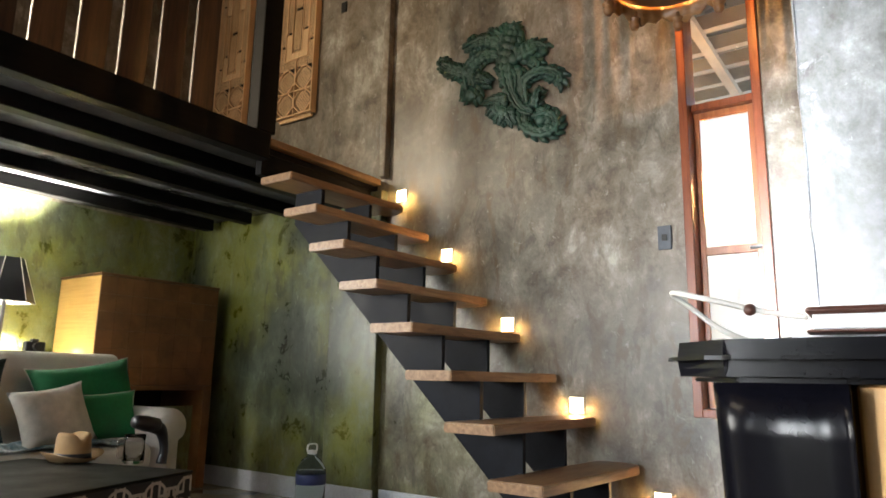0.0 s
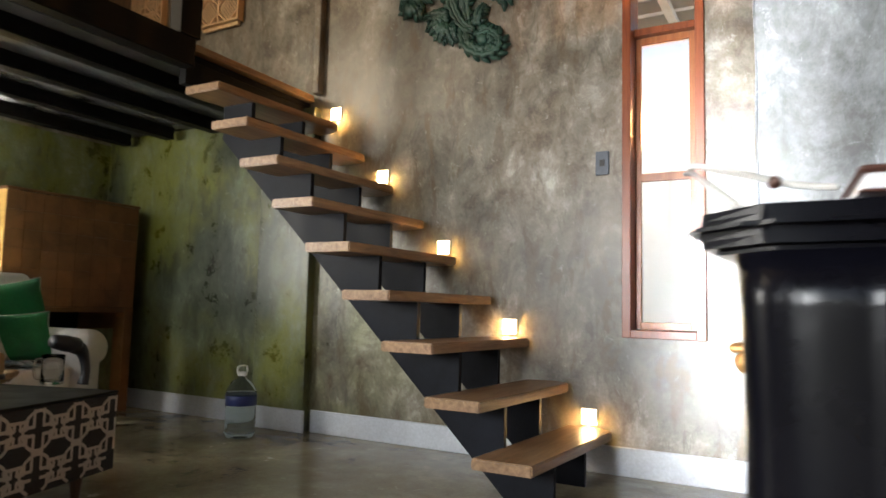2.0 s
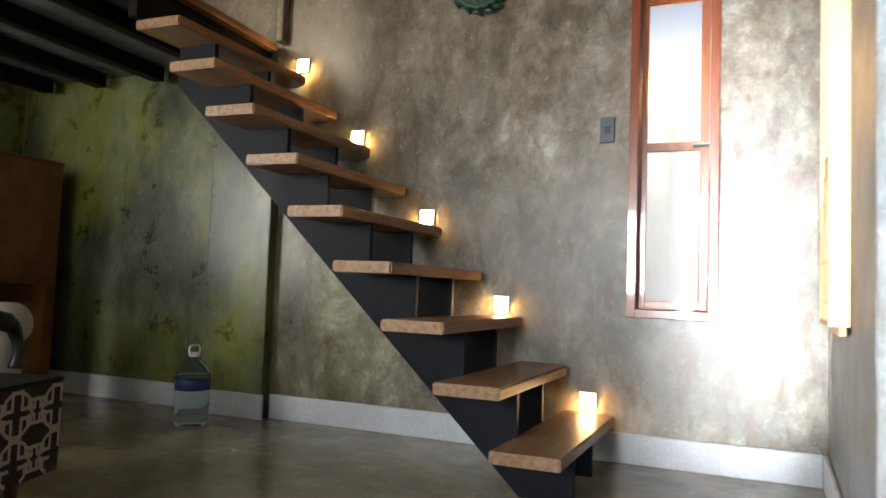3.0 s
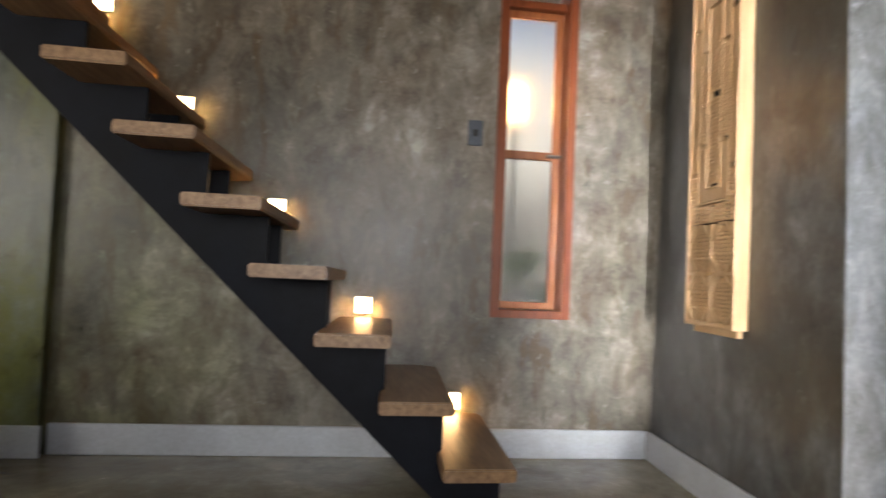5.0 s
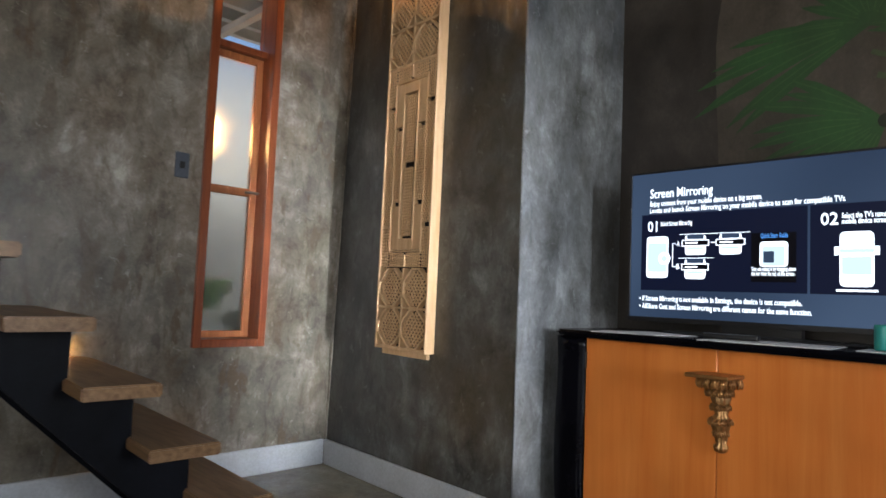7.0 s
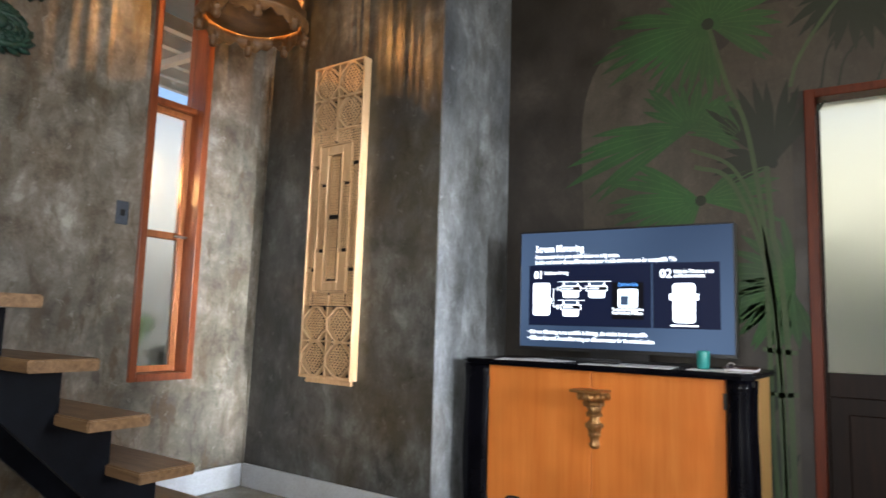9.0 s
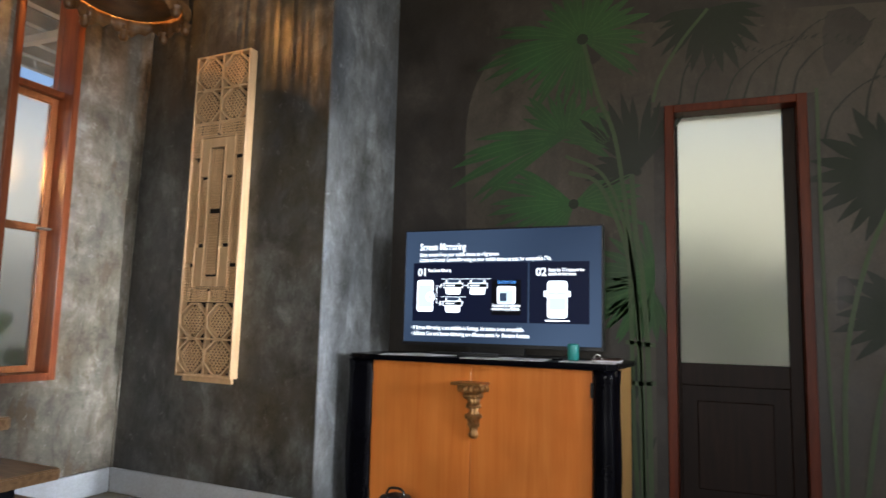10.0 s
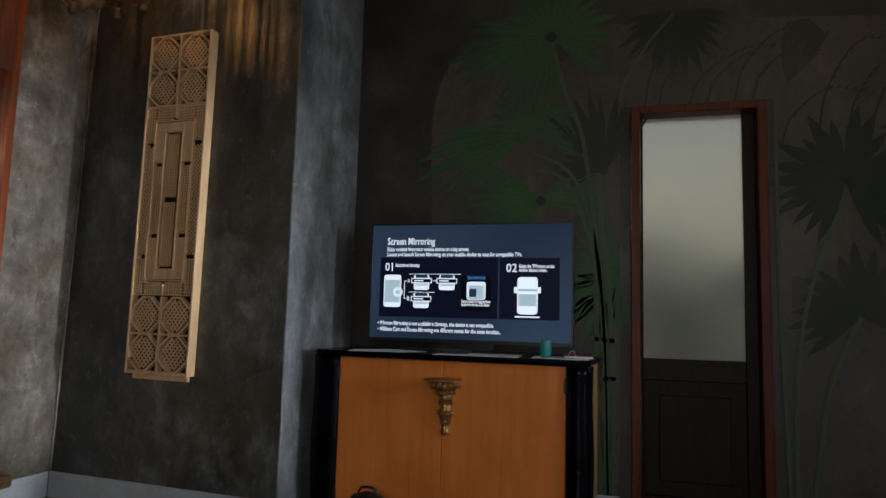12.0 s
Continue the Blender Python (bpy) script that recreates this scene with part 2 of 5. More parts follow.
M_WHITEPLASTIC = plain("white_plastic", (0.75, 0.75, 0.73), 0.4, vary=0.06)
M_WHITECLOTH = plain("white_cotton", (0.66, 0.64, 0.58), 0.9, vary=0.1, scale=30, bumpy=0.5)
M_LINEN = plain("cream_knit", (0.5, 0.47, 0.4), 0.95, vary=0.15, scale=60, bumpy=0.9)
M_GREENCLOTH = plain("emerald_velvet", (0.006, 0.15, 0.045), 0.75, vary=0.35, scale=12, bumpy=0.3)
M_DARKCLOTH = plain("dark_teal_cloth", (0.012, 0.03, 0.028), 0.9, vary=0.3)
M_THROW = plaster("throw_print", (0.06, 0.16, 0.2), (0.35, 0.42, 0.42), (0.6, 0.6, 0.55), 0.9, 5.0, (0.1, 0.2, 0.25), 0.5, 1.0)
M_PIPING = plain("cream_piping", (0.6, 0.57, 0.48), 0.8)
M_OTTO = plain("charcoal_fabric", (0.022, 0.02, 0.018), 0.7, vary=0.2, scale=60, bumpy=0.5)
M_OTTOTOP = plain("charcoal_leather", (0.012, 0.012, 0.009), 0.5, vary=0.25, scale=18)
M_PATTERN = plain("cream_print", (0.55, 0.5, 0.42), 0.85, vary=0.1, scale=60)
M_STRAW = plain("tan_straw", (0.4, 0.25, 0.11), 0.8, vary=0.15, scale=50, bumpy=0.7)
M_BLACKPLASTIC = plain("black_plastic", (0.012, 0.012, 0.013), 0.35, vary=0.2)
M_SWITCH = plain("grey_switch", (0.07, 0.085, 0.11), 0.4, vary=0.1)
M_TEAL = plain("teal_plastic", (0.03, 0.3, 0.28), 0.4, vary=0.08)
M_PAPER = plain("paper", (0.72, 0.72, 0.74), 0.8, vary=0.05)
M_LEATHER = plain("brown_leather", (0.07, 0.022, 0.012), 0.45, vary=0.3)
M_CORD = plain("white_cord", (0.62, 0.6, 0.56), 0.7, vary=0.08)
M_WARD = timber("patchwork_veneer", (0.1, 0.042, 0.014), (0.2, 0.09, 0.032), 0.4, (3, 3, 3), 2.0)
M_WARDSIDE = timber("ribbed_pale_veneer", (0.4, 0.24, 0.07), (0.52, 0.33, 0.11), 0.5, (1, 1, 30), 3.0)
M_IRON = plain("latch_steel", (0.35, 0.34, 0.32), 0.35, metal=0.8, vary=0.2)
M_RING = timber("pendant_wood", (0.1, 0.045, 0.015), (0.28, 0.14, 0.05), 0.4, (3, 3, 8))
M_CHAIN = plain("pendant_strand", (0.12, 0.07, 0.03), 0.4, metal=0.4)
M_LAMPGLOW = glow("step_light_diffuser", (1.0, 0.74, 0.42), 11)
M_BULB = glow("bulb_glow", (1.0, 0.8, 0.45), 15)
M_SCREEN = glow("screen_slate", (0.055, 0.1, 0.19), 0.62)
nt = M_SCREEN.node_tree      # the picture is paler towards its upper edge and corners
nt.links.new(ramp(nt, noise_node(nt, 1.1, 1, 0.3), ((0.3, (0.03, 0.055, 0.11)), (0.72, (0.1, 0.16, 0.27)))), nt.nodes["Principled BSDF"].inputs["Emission Color"])
M_SCREEN2 = glow("screen_navy", (0.006, 0.01, 0.034), 0.7)
M_SCREEN3 = glow("screen_black", (0.002, 0.002, 0.006), 0.5)
M_SCREENW = glow("screen_white", (0.85, 0.93, 1.0), 2.1)
M_SCREENC = glow("screen_cyan", (0.6, 0.8, 0.86), 1.3)
M_SCREENB = glow("screen_blue_text", (0.1, 0.35, 0.9), 1.2)
M_LEAF = plain("garden_leaf", (0.06, 0.15, 0.02), 0.45, vary=0.4)
M_GARDEN = plain("garden_ground", (0.2, 0.19, 0.14), 0.9)
M_BACKDROP = plain("backdrop_pale_paint", (0.7, 0.69, 0.66), 0.85, vary=0.12, scale=3)
M_BACKDROP2 = plain("backdrop_warm_paint", (0.9, 0.8, 0.62), 0.85, vary=0.3, scale=2)
M_CANOPY = plain("canopy_paint", (0.6, 0.6, 0.6), 0.5)
M_ROOF = plain("canopy_sheet", (0.16, 0.17, 0.17), 0.3, vary=0.5, scale=6)


for black in (M_LACQUER, M_STEEL, M_OTTOTOP):
    for node in black.node_tree.nodes:
        if node.type == "BSDF_PRINCIPLED":
            node.inputs["Specular IOR Level"].default_value = 0.11

# ---- shapes ----
def part(name, bm, material, parent=None, label=""):
    """Links a bmesh as one mesh object, under a thing or a part."""
    me = bpy.data.meshes.new(name)
    bm.to_mesh(me)
    bm.free()
    me.materials.append(material)
    o = new(name, me)
    o.parent = parent
    return tagged(o, label)


def thing(name, place, label, category, group="", turn=0.0):
    o = new(name)
    o.empty_display_size = 0.1
    o.location, o.rotation_euler = place, (0, 0, radians(turn))
    return tagged(o, label, category, group)


def smooth(o):
    for p in o.data.polygons:
        p.use_smooth = True
    return o


def add_box(bm, x0, x1, y0, y1, z0, z1, bevel=0.0, m=None):
    """A box with its edges broken by bevel (8 or 24 corners)."""
    c = Vector(((x0 + x1) / 2, (y0 + y1) / 2, (z0 + z1) / 2))
    h = Vector((abs(x1 - x0) / 2, abs(y1 - y0) / 2, abs(z1 - z0) / 2))
    t = bmesh.new()
    bmesh.ops.create_cube(t, size=2)
    bmesh.ops.transform(t, matrix=Matrix.Translation(c) @ Matrix.Diagonal((*h, 1)), verts=t.verts)
    if bevel:
        bmesh.ops.bevel(t, geom=t.edges[:] + t.verts[:], offset=min(bevel, 0.45 * 2 * min(h)), segments=2 if bevel > 0.006 else 1, affect="EDGES", profile=0.6)
    join(bm, t, m)


def join(bm, t, m=None):
    if m is not None:
        bmesh.ops.transform(t, matrix=m, verts=t.verts)
    made = [bm.verts.new(v.co) for v in t.verts]
    t.verts.index_update()
    for f in t.faces:
        try:
            bm.faces.new([made[v.index] for v in f.verts])
        except ValueError:
            pass
    t.free()


def box(x0, x1, y0, y1, z0, z1, bevel=0.0):
    bm = bmesh.new()
    add_box(bm, x0, x1, y0, y1, z0, z1, bevel)
    return bm


def add_prism(bm, pts, axis, a, b):
    """A flat outline, pushed from a to b along an axis (0, 1 or 2); pts are the other two coordinates in order."""
    def at(p, s):
        q = list(p)
        q.insert(axis, s)
        return q
    lo, hi = [bm.verts.new(at(p, a)) for p in pts], [bm.verts.new(at(p, b)) for p in pts]
    n = len(pts)
    bm.faces.new(lo)
    bm.faces.new(hi[::-1])
    for i in range(n):
        bm.faces.new((lo[i], hi[i], hi[(i + 1) % n], lo[(i + 1) % n]))


def prism(pts, axis, a, b, bevel=0.0):
    bm = bmesh.new()
    add_prism(bm, pts, axis, a, b)
    bmesh.ops.recalc_face_normals(bm, faces=bm.faces)
    if bevel:
        bmesh.ops.bevel(bm, geom=bm.edges[:], offset=bevel, segments=4 if bevel > 0.008 else 2, affect="EDGES")
    return bm


def add_lathe(bm, profile, steps=24, m=None, lobes=0, depth=0.0, arc=1.0):
    """A profile of (radius, height) turned round z; lobes flute it."""
    rings = []
    for r, z in profile:
        ring = []
        for i in range(steps):
            a = 2 * math.pi * arc * i / steps
            k = r * (1 + depth * math.cos(lobes * a)) if lobes else r
            v = Vector((k * math.cos(a), k * math.sin(a), z))
            ring.append(bm.verts.new(m @ v if m is not None else v))
        rings.append(ring)
    for p, q in zip(rings, rings[1:]):
        for i in range(steps):
            bm.faces.new((p[i], p[(i + 1) % steps], q[(i + 1) % steps], q[i]))
    bm.faces.new(rings[0][::-1])
    bm.faces.new(rings[-1])


def lathe(profile, steps=24, m=None, lobes=0, depth=0.0):
    bm = bmesh.new()
    add_lathe(bm, profile, steps, m, lobes, depth)
    return bm


def spline(pts, n=6):
    """Points of a smooth curve through pts (tuples of any length)."""
    P = [np.array(p, float) for p in pts]
    P = [2 * P[0] - P[1]] + P + [2 * P[-1] - P[-2]]
    out = []
    for i in range(1, len(P) - 2):
        for k in range(n):
            t = k / n
            out.append(0.5 * (2 * P[i] + (P[i + 1] - P[i - 1]) * t + (2 * P[i - 1] - 5 * P[i] + 4 * P[i + 1] - P[i + 2]) * t ** 2 + (3 * P[i] - P[i - 1] - 3 * P[i + 1] + P[i + 2]) * t ** 3))
    out.append(P[-2])
    return out


def add_tube(bm, pts, radii, sides=8, flat=(1, 1, 1)):
    """A tube along points; flat squashes it about its line along the axes."""
    rings, n = [], len(pts)
    pts = [Vector(p[:3]) for p in pts]
    for i, p in enumerate(pts):
        d = (pts[min(i + 1, n - 1)] - pts[max(i - 1, 0)]).normalized()
        u = d.orthogonal().normalized() if i == 0 else (u - d * u.dot(d)).normalized()
        v = d.cross(u)
        r = radii[i] if hasattr(radii, "__len__") else radii
        ring = []
        for k in range(sides):
            a = 2 * math.pi * k / sides
            o = (u * math.cos(a) + v * math.sin(a)) * r
            ring.append(bm.verts.new(p + Vector((o.x * flat[0], o.y * flat[1], o.z * flat[2]))))
        rings.append(ring)
    for a, b in zip(rings, rings[1:]):
        for k in range(sides):
            bm.faces.new((a[k], a[(k + 1) % sides], b[(k + 1) % sides], b[k]))
    bm.faces.new(rings[0][::-1])
    bm.faces.new(rings[-1])


def world_part(name, bm, material, parent, label=""):
    """A part given in world places, under a thing that stands elsewhere."""
    off = parent.matrix_basis.inverted()
    bmesh.ops.transform(bm, matrix=off, verts=bm.verts)
    return part(name, bm, material, parent, label)


def structure(name, bm, material):
    return tagged(part(name, bm, material), kind="structure")


# ---- the room ----
H = 4.6
WX0, WX1, WZ0, WZ1 = -0.872, -0.455, 0.705, 3.25      # the tall window in the long wall
DY0, DY1, DZ = -3.97, -3.262, 2.315                  # the frosted door


def wall_skin(name, axis, at, u0, u1, z0, z1, thick, material, wob=0.004, step=0.12):
    """A plaster wall whose face is slightly uneven; axis 1: the face looks to -y, axis 0: to -x. thick grows behind it."""
    bm = bmesh.new()
    nu, nz = max(1, round((u1 - u0) / step)), max(1, round((z1 - z0) / step))
    grid = []
    for i in range(nu + 1):
        row = []
        for j in range(nz + 1):
            u, z = u0 + (u1 - u0) * i / nu, z0 + (z1 - z0) * j / nz
            edge = i in (0, nu) or j in (0, nz)
            d = 0 if edge else wob * noise.noise(Vector((u * 2.1, z * 1.7, at)))
            row.append(bm.verts.new((u, at + d, z) if axis == 1 else (at + d, u, z)))
        grid.append(row)
    for i in range(nu):
        for j in range(nz):
            f = (grid[i][j], grid[i + 1][j], grid[i + 1][j + 1], grid[i][j + 1])
            bm.faces.new(f if axis == 1 else f[::-1])
    ext = bmesh.ops.extrude_face_region(bm, geom=bm.faces[:])
    back = [g for g in ext["geom"] if isinstance(g, bmesh.types.BMVert)]
    for v in back:
        v.co[axis] = at + thick
    bmesh.ops.recalc_face_normals(bm, faces=bm.faces)
    o = structure(name, bm, material)
    return o


structure("floor", box(-5.5, 1.0, -6.2, 0.25, -0.1, 0), M_FLOOR)
structure("ceiling", box(-5.5, 1.0, -6.2, 0.25, H, H + 0.12), M_CEIL)
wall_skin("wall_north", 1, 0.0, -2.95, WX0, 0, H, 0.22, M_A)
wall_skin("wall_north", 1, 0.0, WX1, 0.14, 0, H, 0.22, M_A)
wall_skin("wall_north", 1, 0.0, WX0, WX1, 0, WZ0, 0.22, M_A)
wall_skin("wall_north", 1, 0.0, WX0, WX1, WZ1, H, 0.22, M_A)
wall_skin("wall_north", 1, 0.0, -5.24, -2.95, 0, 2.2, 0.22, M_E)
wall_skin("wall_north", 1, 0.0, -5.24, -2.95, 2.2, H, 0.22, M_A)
structure("pilaster", box(-3.41, -2.95, -0.07, 0.0, 0, 2.19, 0.01), M_E)
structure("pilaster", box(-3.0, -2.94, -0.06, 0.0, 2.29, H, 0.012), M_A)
SKEW = -4.45     # the niche wall stands out of square
niche = wall_skin("wall_niche", 0, 0.0, -1.542, -0.001, 0, H, 0.04, M_B)
for v in niche.data.vertices:      # its inner end leans back from the room
    v.co.x += 0.024 * v.co.z * max(0.0, 1 + v.co.y / 0.6)
niche.matrix_basis = pose(0, 0, 0, 0, 0, SKEW)
bm = bmesh.new()
add_prism(bm, [(-0.117, -1.545), (0.86, -1.575), (0.86, 0.22), (0.24, 0.22), (0.24, -1.2), (-0.03, -1.3)], 2, 0, H)
bmesh.ops.recalc_face_normals(bm, faces=bm.faces)
structure("wall_return", bm, M_D)
# a worn, uneven arris where the two plasters meet
bm = bmesh.new()
pts = [(-0.117 + 0.004 * noise.noise(Vector((0, 0, k * 0.9))), -1.544 + 0.004 * noise.noise(Vector((4, 0, k * 0.7))), 0.1 + k * 0.1) for k in range(45)]
add_tube(bm, pts, 0.004, 6)
smooth(structure("wall_arris", bm, M_D))
bm = bmesh.new()
pts = [(-0.004 + 0.024 * (0.14 + k * 0.1) + 0.006 * noise.noise(Vector((0, 3, k * 0.8))), -0.004 + 0.005 * noise.noise(Vector((5, 3, k * 0.6))), 0.14 + k * 0.1) for k in range(44)]
add_tube(bm, pts, [0.009 + 0.005 * noise.noise(Vector((2, 2, k * 0.5))) for k in range(44)], 6)
smooth(structure("wall_corner_filler", bm, M_A))
wall_skin("wall_mural", 0, 0.66, DY1, -1.56, 0, H, 0.2, M_C)
wall_skin("wall_mural", 0, 0.66, -6.2, DY0, 0, H, 0.2, M_C)
wall_skin("wall_mural", 0, 0.66, DY0, DY1, DZ, H, 0.2, M_C)
structure("wall_west", box(-5.44, -5.24, -2.85, 0.0, 0, 2.15), M_E)
# opening added here to hold the west fill lamp
structure("wall_west", box(-5.44, -5.24, -4.25, -2.85, 0, 0.75), M_E)
structure("wall_west", box(-5.44, -5.24, -6.2, -4.25, 0, 2.15), M_E)
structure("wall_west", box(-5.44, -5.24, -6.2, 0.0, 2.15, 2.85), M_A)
# upper wall, with an opening added for the loft fill lamp
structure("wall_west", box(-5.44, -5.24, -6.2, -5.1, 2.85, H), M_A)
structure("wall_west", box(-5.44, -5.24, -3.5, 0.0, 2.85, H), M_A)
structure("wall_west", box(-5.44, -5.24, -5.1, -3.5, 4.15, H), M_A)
# south wall behind the walker: the open doorway, and a wide window added for the fill lamp
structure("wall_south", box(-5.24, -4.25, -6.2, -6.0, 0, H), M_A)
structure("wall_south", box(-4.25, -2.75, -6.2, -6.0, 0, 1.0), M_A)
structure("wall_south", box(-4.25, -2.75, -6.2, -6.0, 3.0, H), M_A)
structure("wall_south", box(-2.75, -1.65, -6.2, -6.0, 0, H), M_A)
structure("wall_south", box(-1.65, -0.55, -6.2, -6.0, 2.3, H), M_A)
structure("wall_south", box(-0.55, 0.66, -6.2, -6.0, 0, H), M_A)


def skirting(x0, x1, y0, y1, h=0.145):
    return structure("baseboard", box(x0, x1, y0, y1, 0.0, h, 0.004), M_BASE)


skirting(-2.93, -0.02, -0.018, 0.0)
skirting(-0.018, 0.0, -1.544, -0.018).matrix_basis = pose(0, 0, 0, 0, 0, SKEW)
skirting(-3.43, -2.93, -0.088, -0.07)
skirting(-5.24, -3.43, -0.018, 0.0)
skirting(-5.24, -5.222, -5.9, -0.018)
skirting(0.642, 0.66, -3.2, -1.58)

# ---- outside ----
structure("ground", box(-60, 60, -60, 60, -0.25, -0.12), M_GARDEN)
# assumed walls, added as sunlit backdrops that brighten the frosted panes
structure("backdrop_wall", box(-6, 8, 3.4, 3.6, -0.12, 3.4), M_BACKDROP)
structure("backdrop_wall", box(3.2, 3.4, -9, 3.4, -0.12, 3.2), M_BACKDROP2)


def leafy(name, x, y, n, size, label, seed, lean=(0, 0)):
    rnd = random.Random(seed)
    t = thing(name, (x, y, -0.12), label, "plant")
    st, lf = bmesh.new(), bmesh.new()
    for i in range(n):
        a, hgt = rnd.uniform(0, 6.28), rnd.uniform(0.55, 1.0) * size
        ex, ey = math.cos(a) * 0.28 * size + lean[0], math.sin(a) * 0.2 * size + lean[1]
        stem = spline([(0, 0, 0), (ex * 0.4, ey * 0.4, hgt * 0.6), (ex, ey, hgt)], 4)
        add_tube(st, stem, 0.008, 5)
        tip = Vector((math.cos(a), math.sin(a), -0.35)) * 0.42 * size
        side = Vector((-math.sin(a), math.cos(a), 0.1)) * 0.1 * size
        b = Vector(stem[-1])
        mid = b + tip * 0.5 + Vector((0, 0, 0.05))
        vs = [lf.verts.new(p) for p in (b, mid + side, b + tip, mid - side, mid)]
        for f in ((0, 1, 4), (1, 2, 4), (2, 3, 4), (3, 0, 4)):
            lf.faces.new([vs[k] for k in f])
    if y > 0:      # it bends back from the house wall
        for v in st.verts[:] + lf.verts[:]:
            v.co.y = max(v.co.y, 0.27 - y + 0.02 * abs(v.co.y))
    part("stem", st, M_LEAF, t)
    tagged(part("leaf", lf, M_LEAF, t), kind="stuff")
    return t


leafy("garden_plant", -0.5, 0.55, 16, 1.25, "broad-leaved green plant growing outside the frosted window", 3, (0.0, 0.0))
leafy("garden_plant", 2.5, -3.95, 60, 1.95, "leafy green shrub standing in the yard behind the door", 8)
bm = bmesh.new()
for k in range(5):
    add_box(bm, -3, 2, 0.5 + k * 0.42, 0.56 + k * 0.42, 3.05 + k * 0.06, 3.15 + k * 0.06)
for k in range(4):
    add_box(bm, -1.7 + k * 0.8, -1.64 + k * 0.8, 0.25, 2.4, 3.0, 3.05)
can = thing("canopy", (-0.5, 1.3, 3.05), "pale metal canopy frame with dark roof sheets outside above the window", "canopy")
world_part("canopy_frame", bm, M_CANOPY, can)
for k in range(4):
    world_part("roof_sheet", box(-3 + k * 1.25, -1.77 + k * 1.25, 0.25, 2.5, 3.46, 3.48), M_ROOF, can)
lamp = thing("garden_lamp", (-0.69, 0.36, 1.87), "small glowing round wall lamp outside the frosted window", "lamp")
bm = bmesh.new()
bmesh.ops.create_uvsphere(bm, u_segments=16, v_segments=10, radius=0.06)
smooth(part("globe", bm, glow("garden_lamp_glow", (1.0, 0.5, 0.15), 40), lamp))
part("bracket", box(-0.012, 0.012, -0.1, -0.0, -0.05, -0.035), M_BLACKPLASTIC, lamp)
part("post", box(-0.012, 0.012, -0.012, 0.012, -1.99, -0.051), M_BLACKPLASTIC, lamp)

# ---- the tall window ----
win = tagged(new("window_1"), "tall narrow red hardwood window with frosted and clear panes", "window", kind="structure")
FY = -0.022


def bar(name, x0, x1, y0, y1, z0, z1, mat_, parent, bevel=0.003):
    return part(name, box(x0, x1, y0, y1, z0, z1, bevel), mat_, parent)


bar("window_frame", WX0, WX0 + 0.045, FY, 0.16, WZ0, WZ1, M_RED, win)
bar("window_frame", WX1 - 0.045, WX1, FY, 0.16, WZ0, WZ1, M_RED, win)
bar("window_sill", WX0 + 0.045, WX1 - 0.045, FY, 0.16, WZ0, WZ0 + 0.042, M_RED, win)
bar("window_frame", WX0 + 0.045, WX1 - 0.045, FY, 0.16, WZ1 - 0.045, WZ1, M_RED, win)
bar("transom_rail", WX0 + 0.045, WX1 - 0.045, 0.05, 0.15, 2.345, 2.385, M_RED, win)
S0, S1 = WX0 + 0.047, WX1 - 0.047
for x0, x1 in ((S0, S0 + 0.03), (S1 - 0.042, S1)):
    bar("sash_stile", x0, x1, 0.09, 0.125, WZ0 + 0.045, 2.343, M_SASH, win, 0.002)
for z0, z1 in ((WZ0 + 0.045, WZ0 + 0.082), (1.542, 1.586), (2.305, 2.343)):
    bar("sash_rail", S0 + 0.03, S1 - 0.042, 0.088, 0.123, z0, z1, M_SASH, win, 0.002)
bar("frosted_pane", S0 + 0.03, S1 - 0.042, 0.104, 0.109, WZ0 + 0.082, 1.542, M_FROST, win, 0)
bar("frosted_pane", S0 + 0.03, S1 - 0.042, 0.104, 0.109, 1.586, 2.305, M_FROST, win, 0)
bar("clear_pane", S0, S1, 0.104, 0.109, 2.386, WZ1 - 0.046, M_CLEAR, win, 0)
la = part("latch", box(S1 - 0.075, S1 + 0.012, 0.068, 0.087, 1.556, 1.572, 0.004), M_IRON, win, "small steel barrel latch")
part("latch_bolt", lathe([(0.005, -0.04), (0.005, 0.04)], 10, pose(S1 - 0.03, 0.062, 1.564, 0, 90, 0)), M_IRON, la)

# ---- the frosted door ----
door = tagged(new("door_1"), "closed dark wooden door with a tall frosted pane in a red hardwood frame", "door", kind="structure")
bar("door_frame", 0.6, 0.80, DY1 - 0.05, DY1 - 0.001, 0, DZ, M_FRAME, door)
bar("door_frame", 0.6, 0.80, DY0 + 0.001, DY0 + 0.05, 0, DZ, M_FRAME, door)
bar("door_frame", 0.6, 0.80, DY0 + 0.05, DY1 - 0.05, DZ - 0.045, DZ - 0.001, M_FRAME, door)
GY0, GY1, GZ0, GZ1 = -3.856, -3.327, 0.897, 2.268
bar("door_stile", 0.69, 0.73, DY0 + 0.052, GY0, 0.01, 2.268, M_DARKDOOR, door)
bar("door_stile", 0.69, 0.73, GY1, DY1 - 0.052, 0.01, 2.268, M_DARKDOOR, door)
bar("door_rail", 0.69, 0.73, GY0, GY1, 0.78, GZ0, M_DARKDOOR, door)
bar("door_rail", 0.69, 0.73, GY0, GY1, 0.01, 0.16, M_DARKDOOR, door)
bar("door_panel", 0.705, 0.72, GY0, GY1, 0.16, 0.78, M_DARKDOOR, door)
bar("door_panel", 0.695, 0.705, GY0 + 0.08, GY1 - 0.08, 0.24, 0.70, M_DARKDOOR, door, 0.006)
bar("frosted_pane", 0.707, 0.712, GY0, GY1, GZ0, GZ1 - 0.001, M_FROST_DOOR, door, 0)

# ---- the stair ----
RUN, RISE, X1, TD = 0.231, 0.2275, -0.966, 0.265
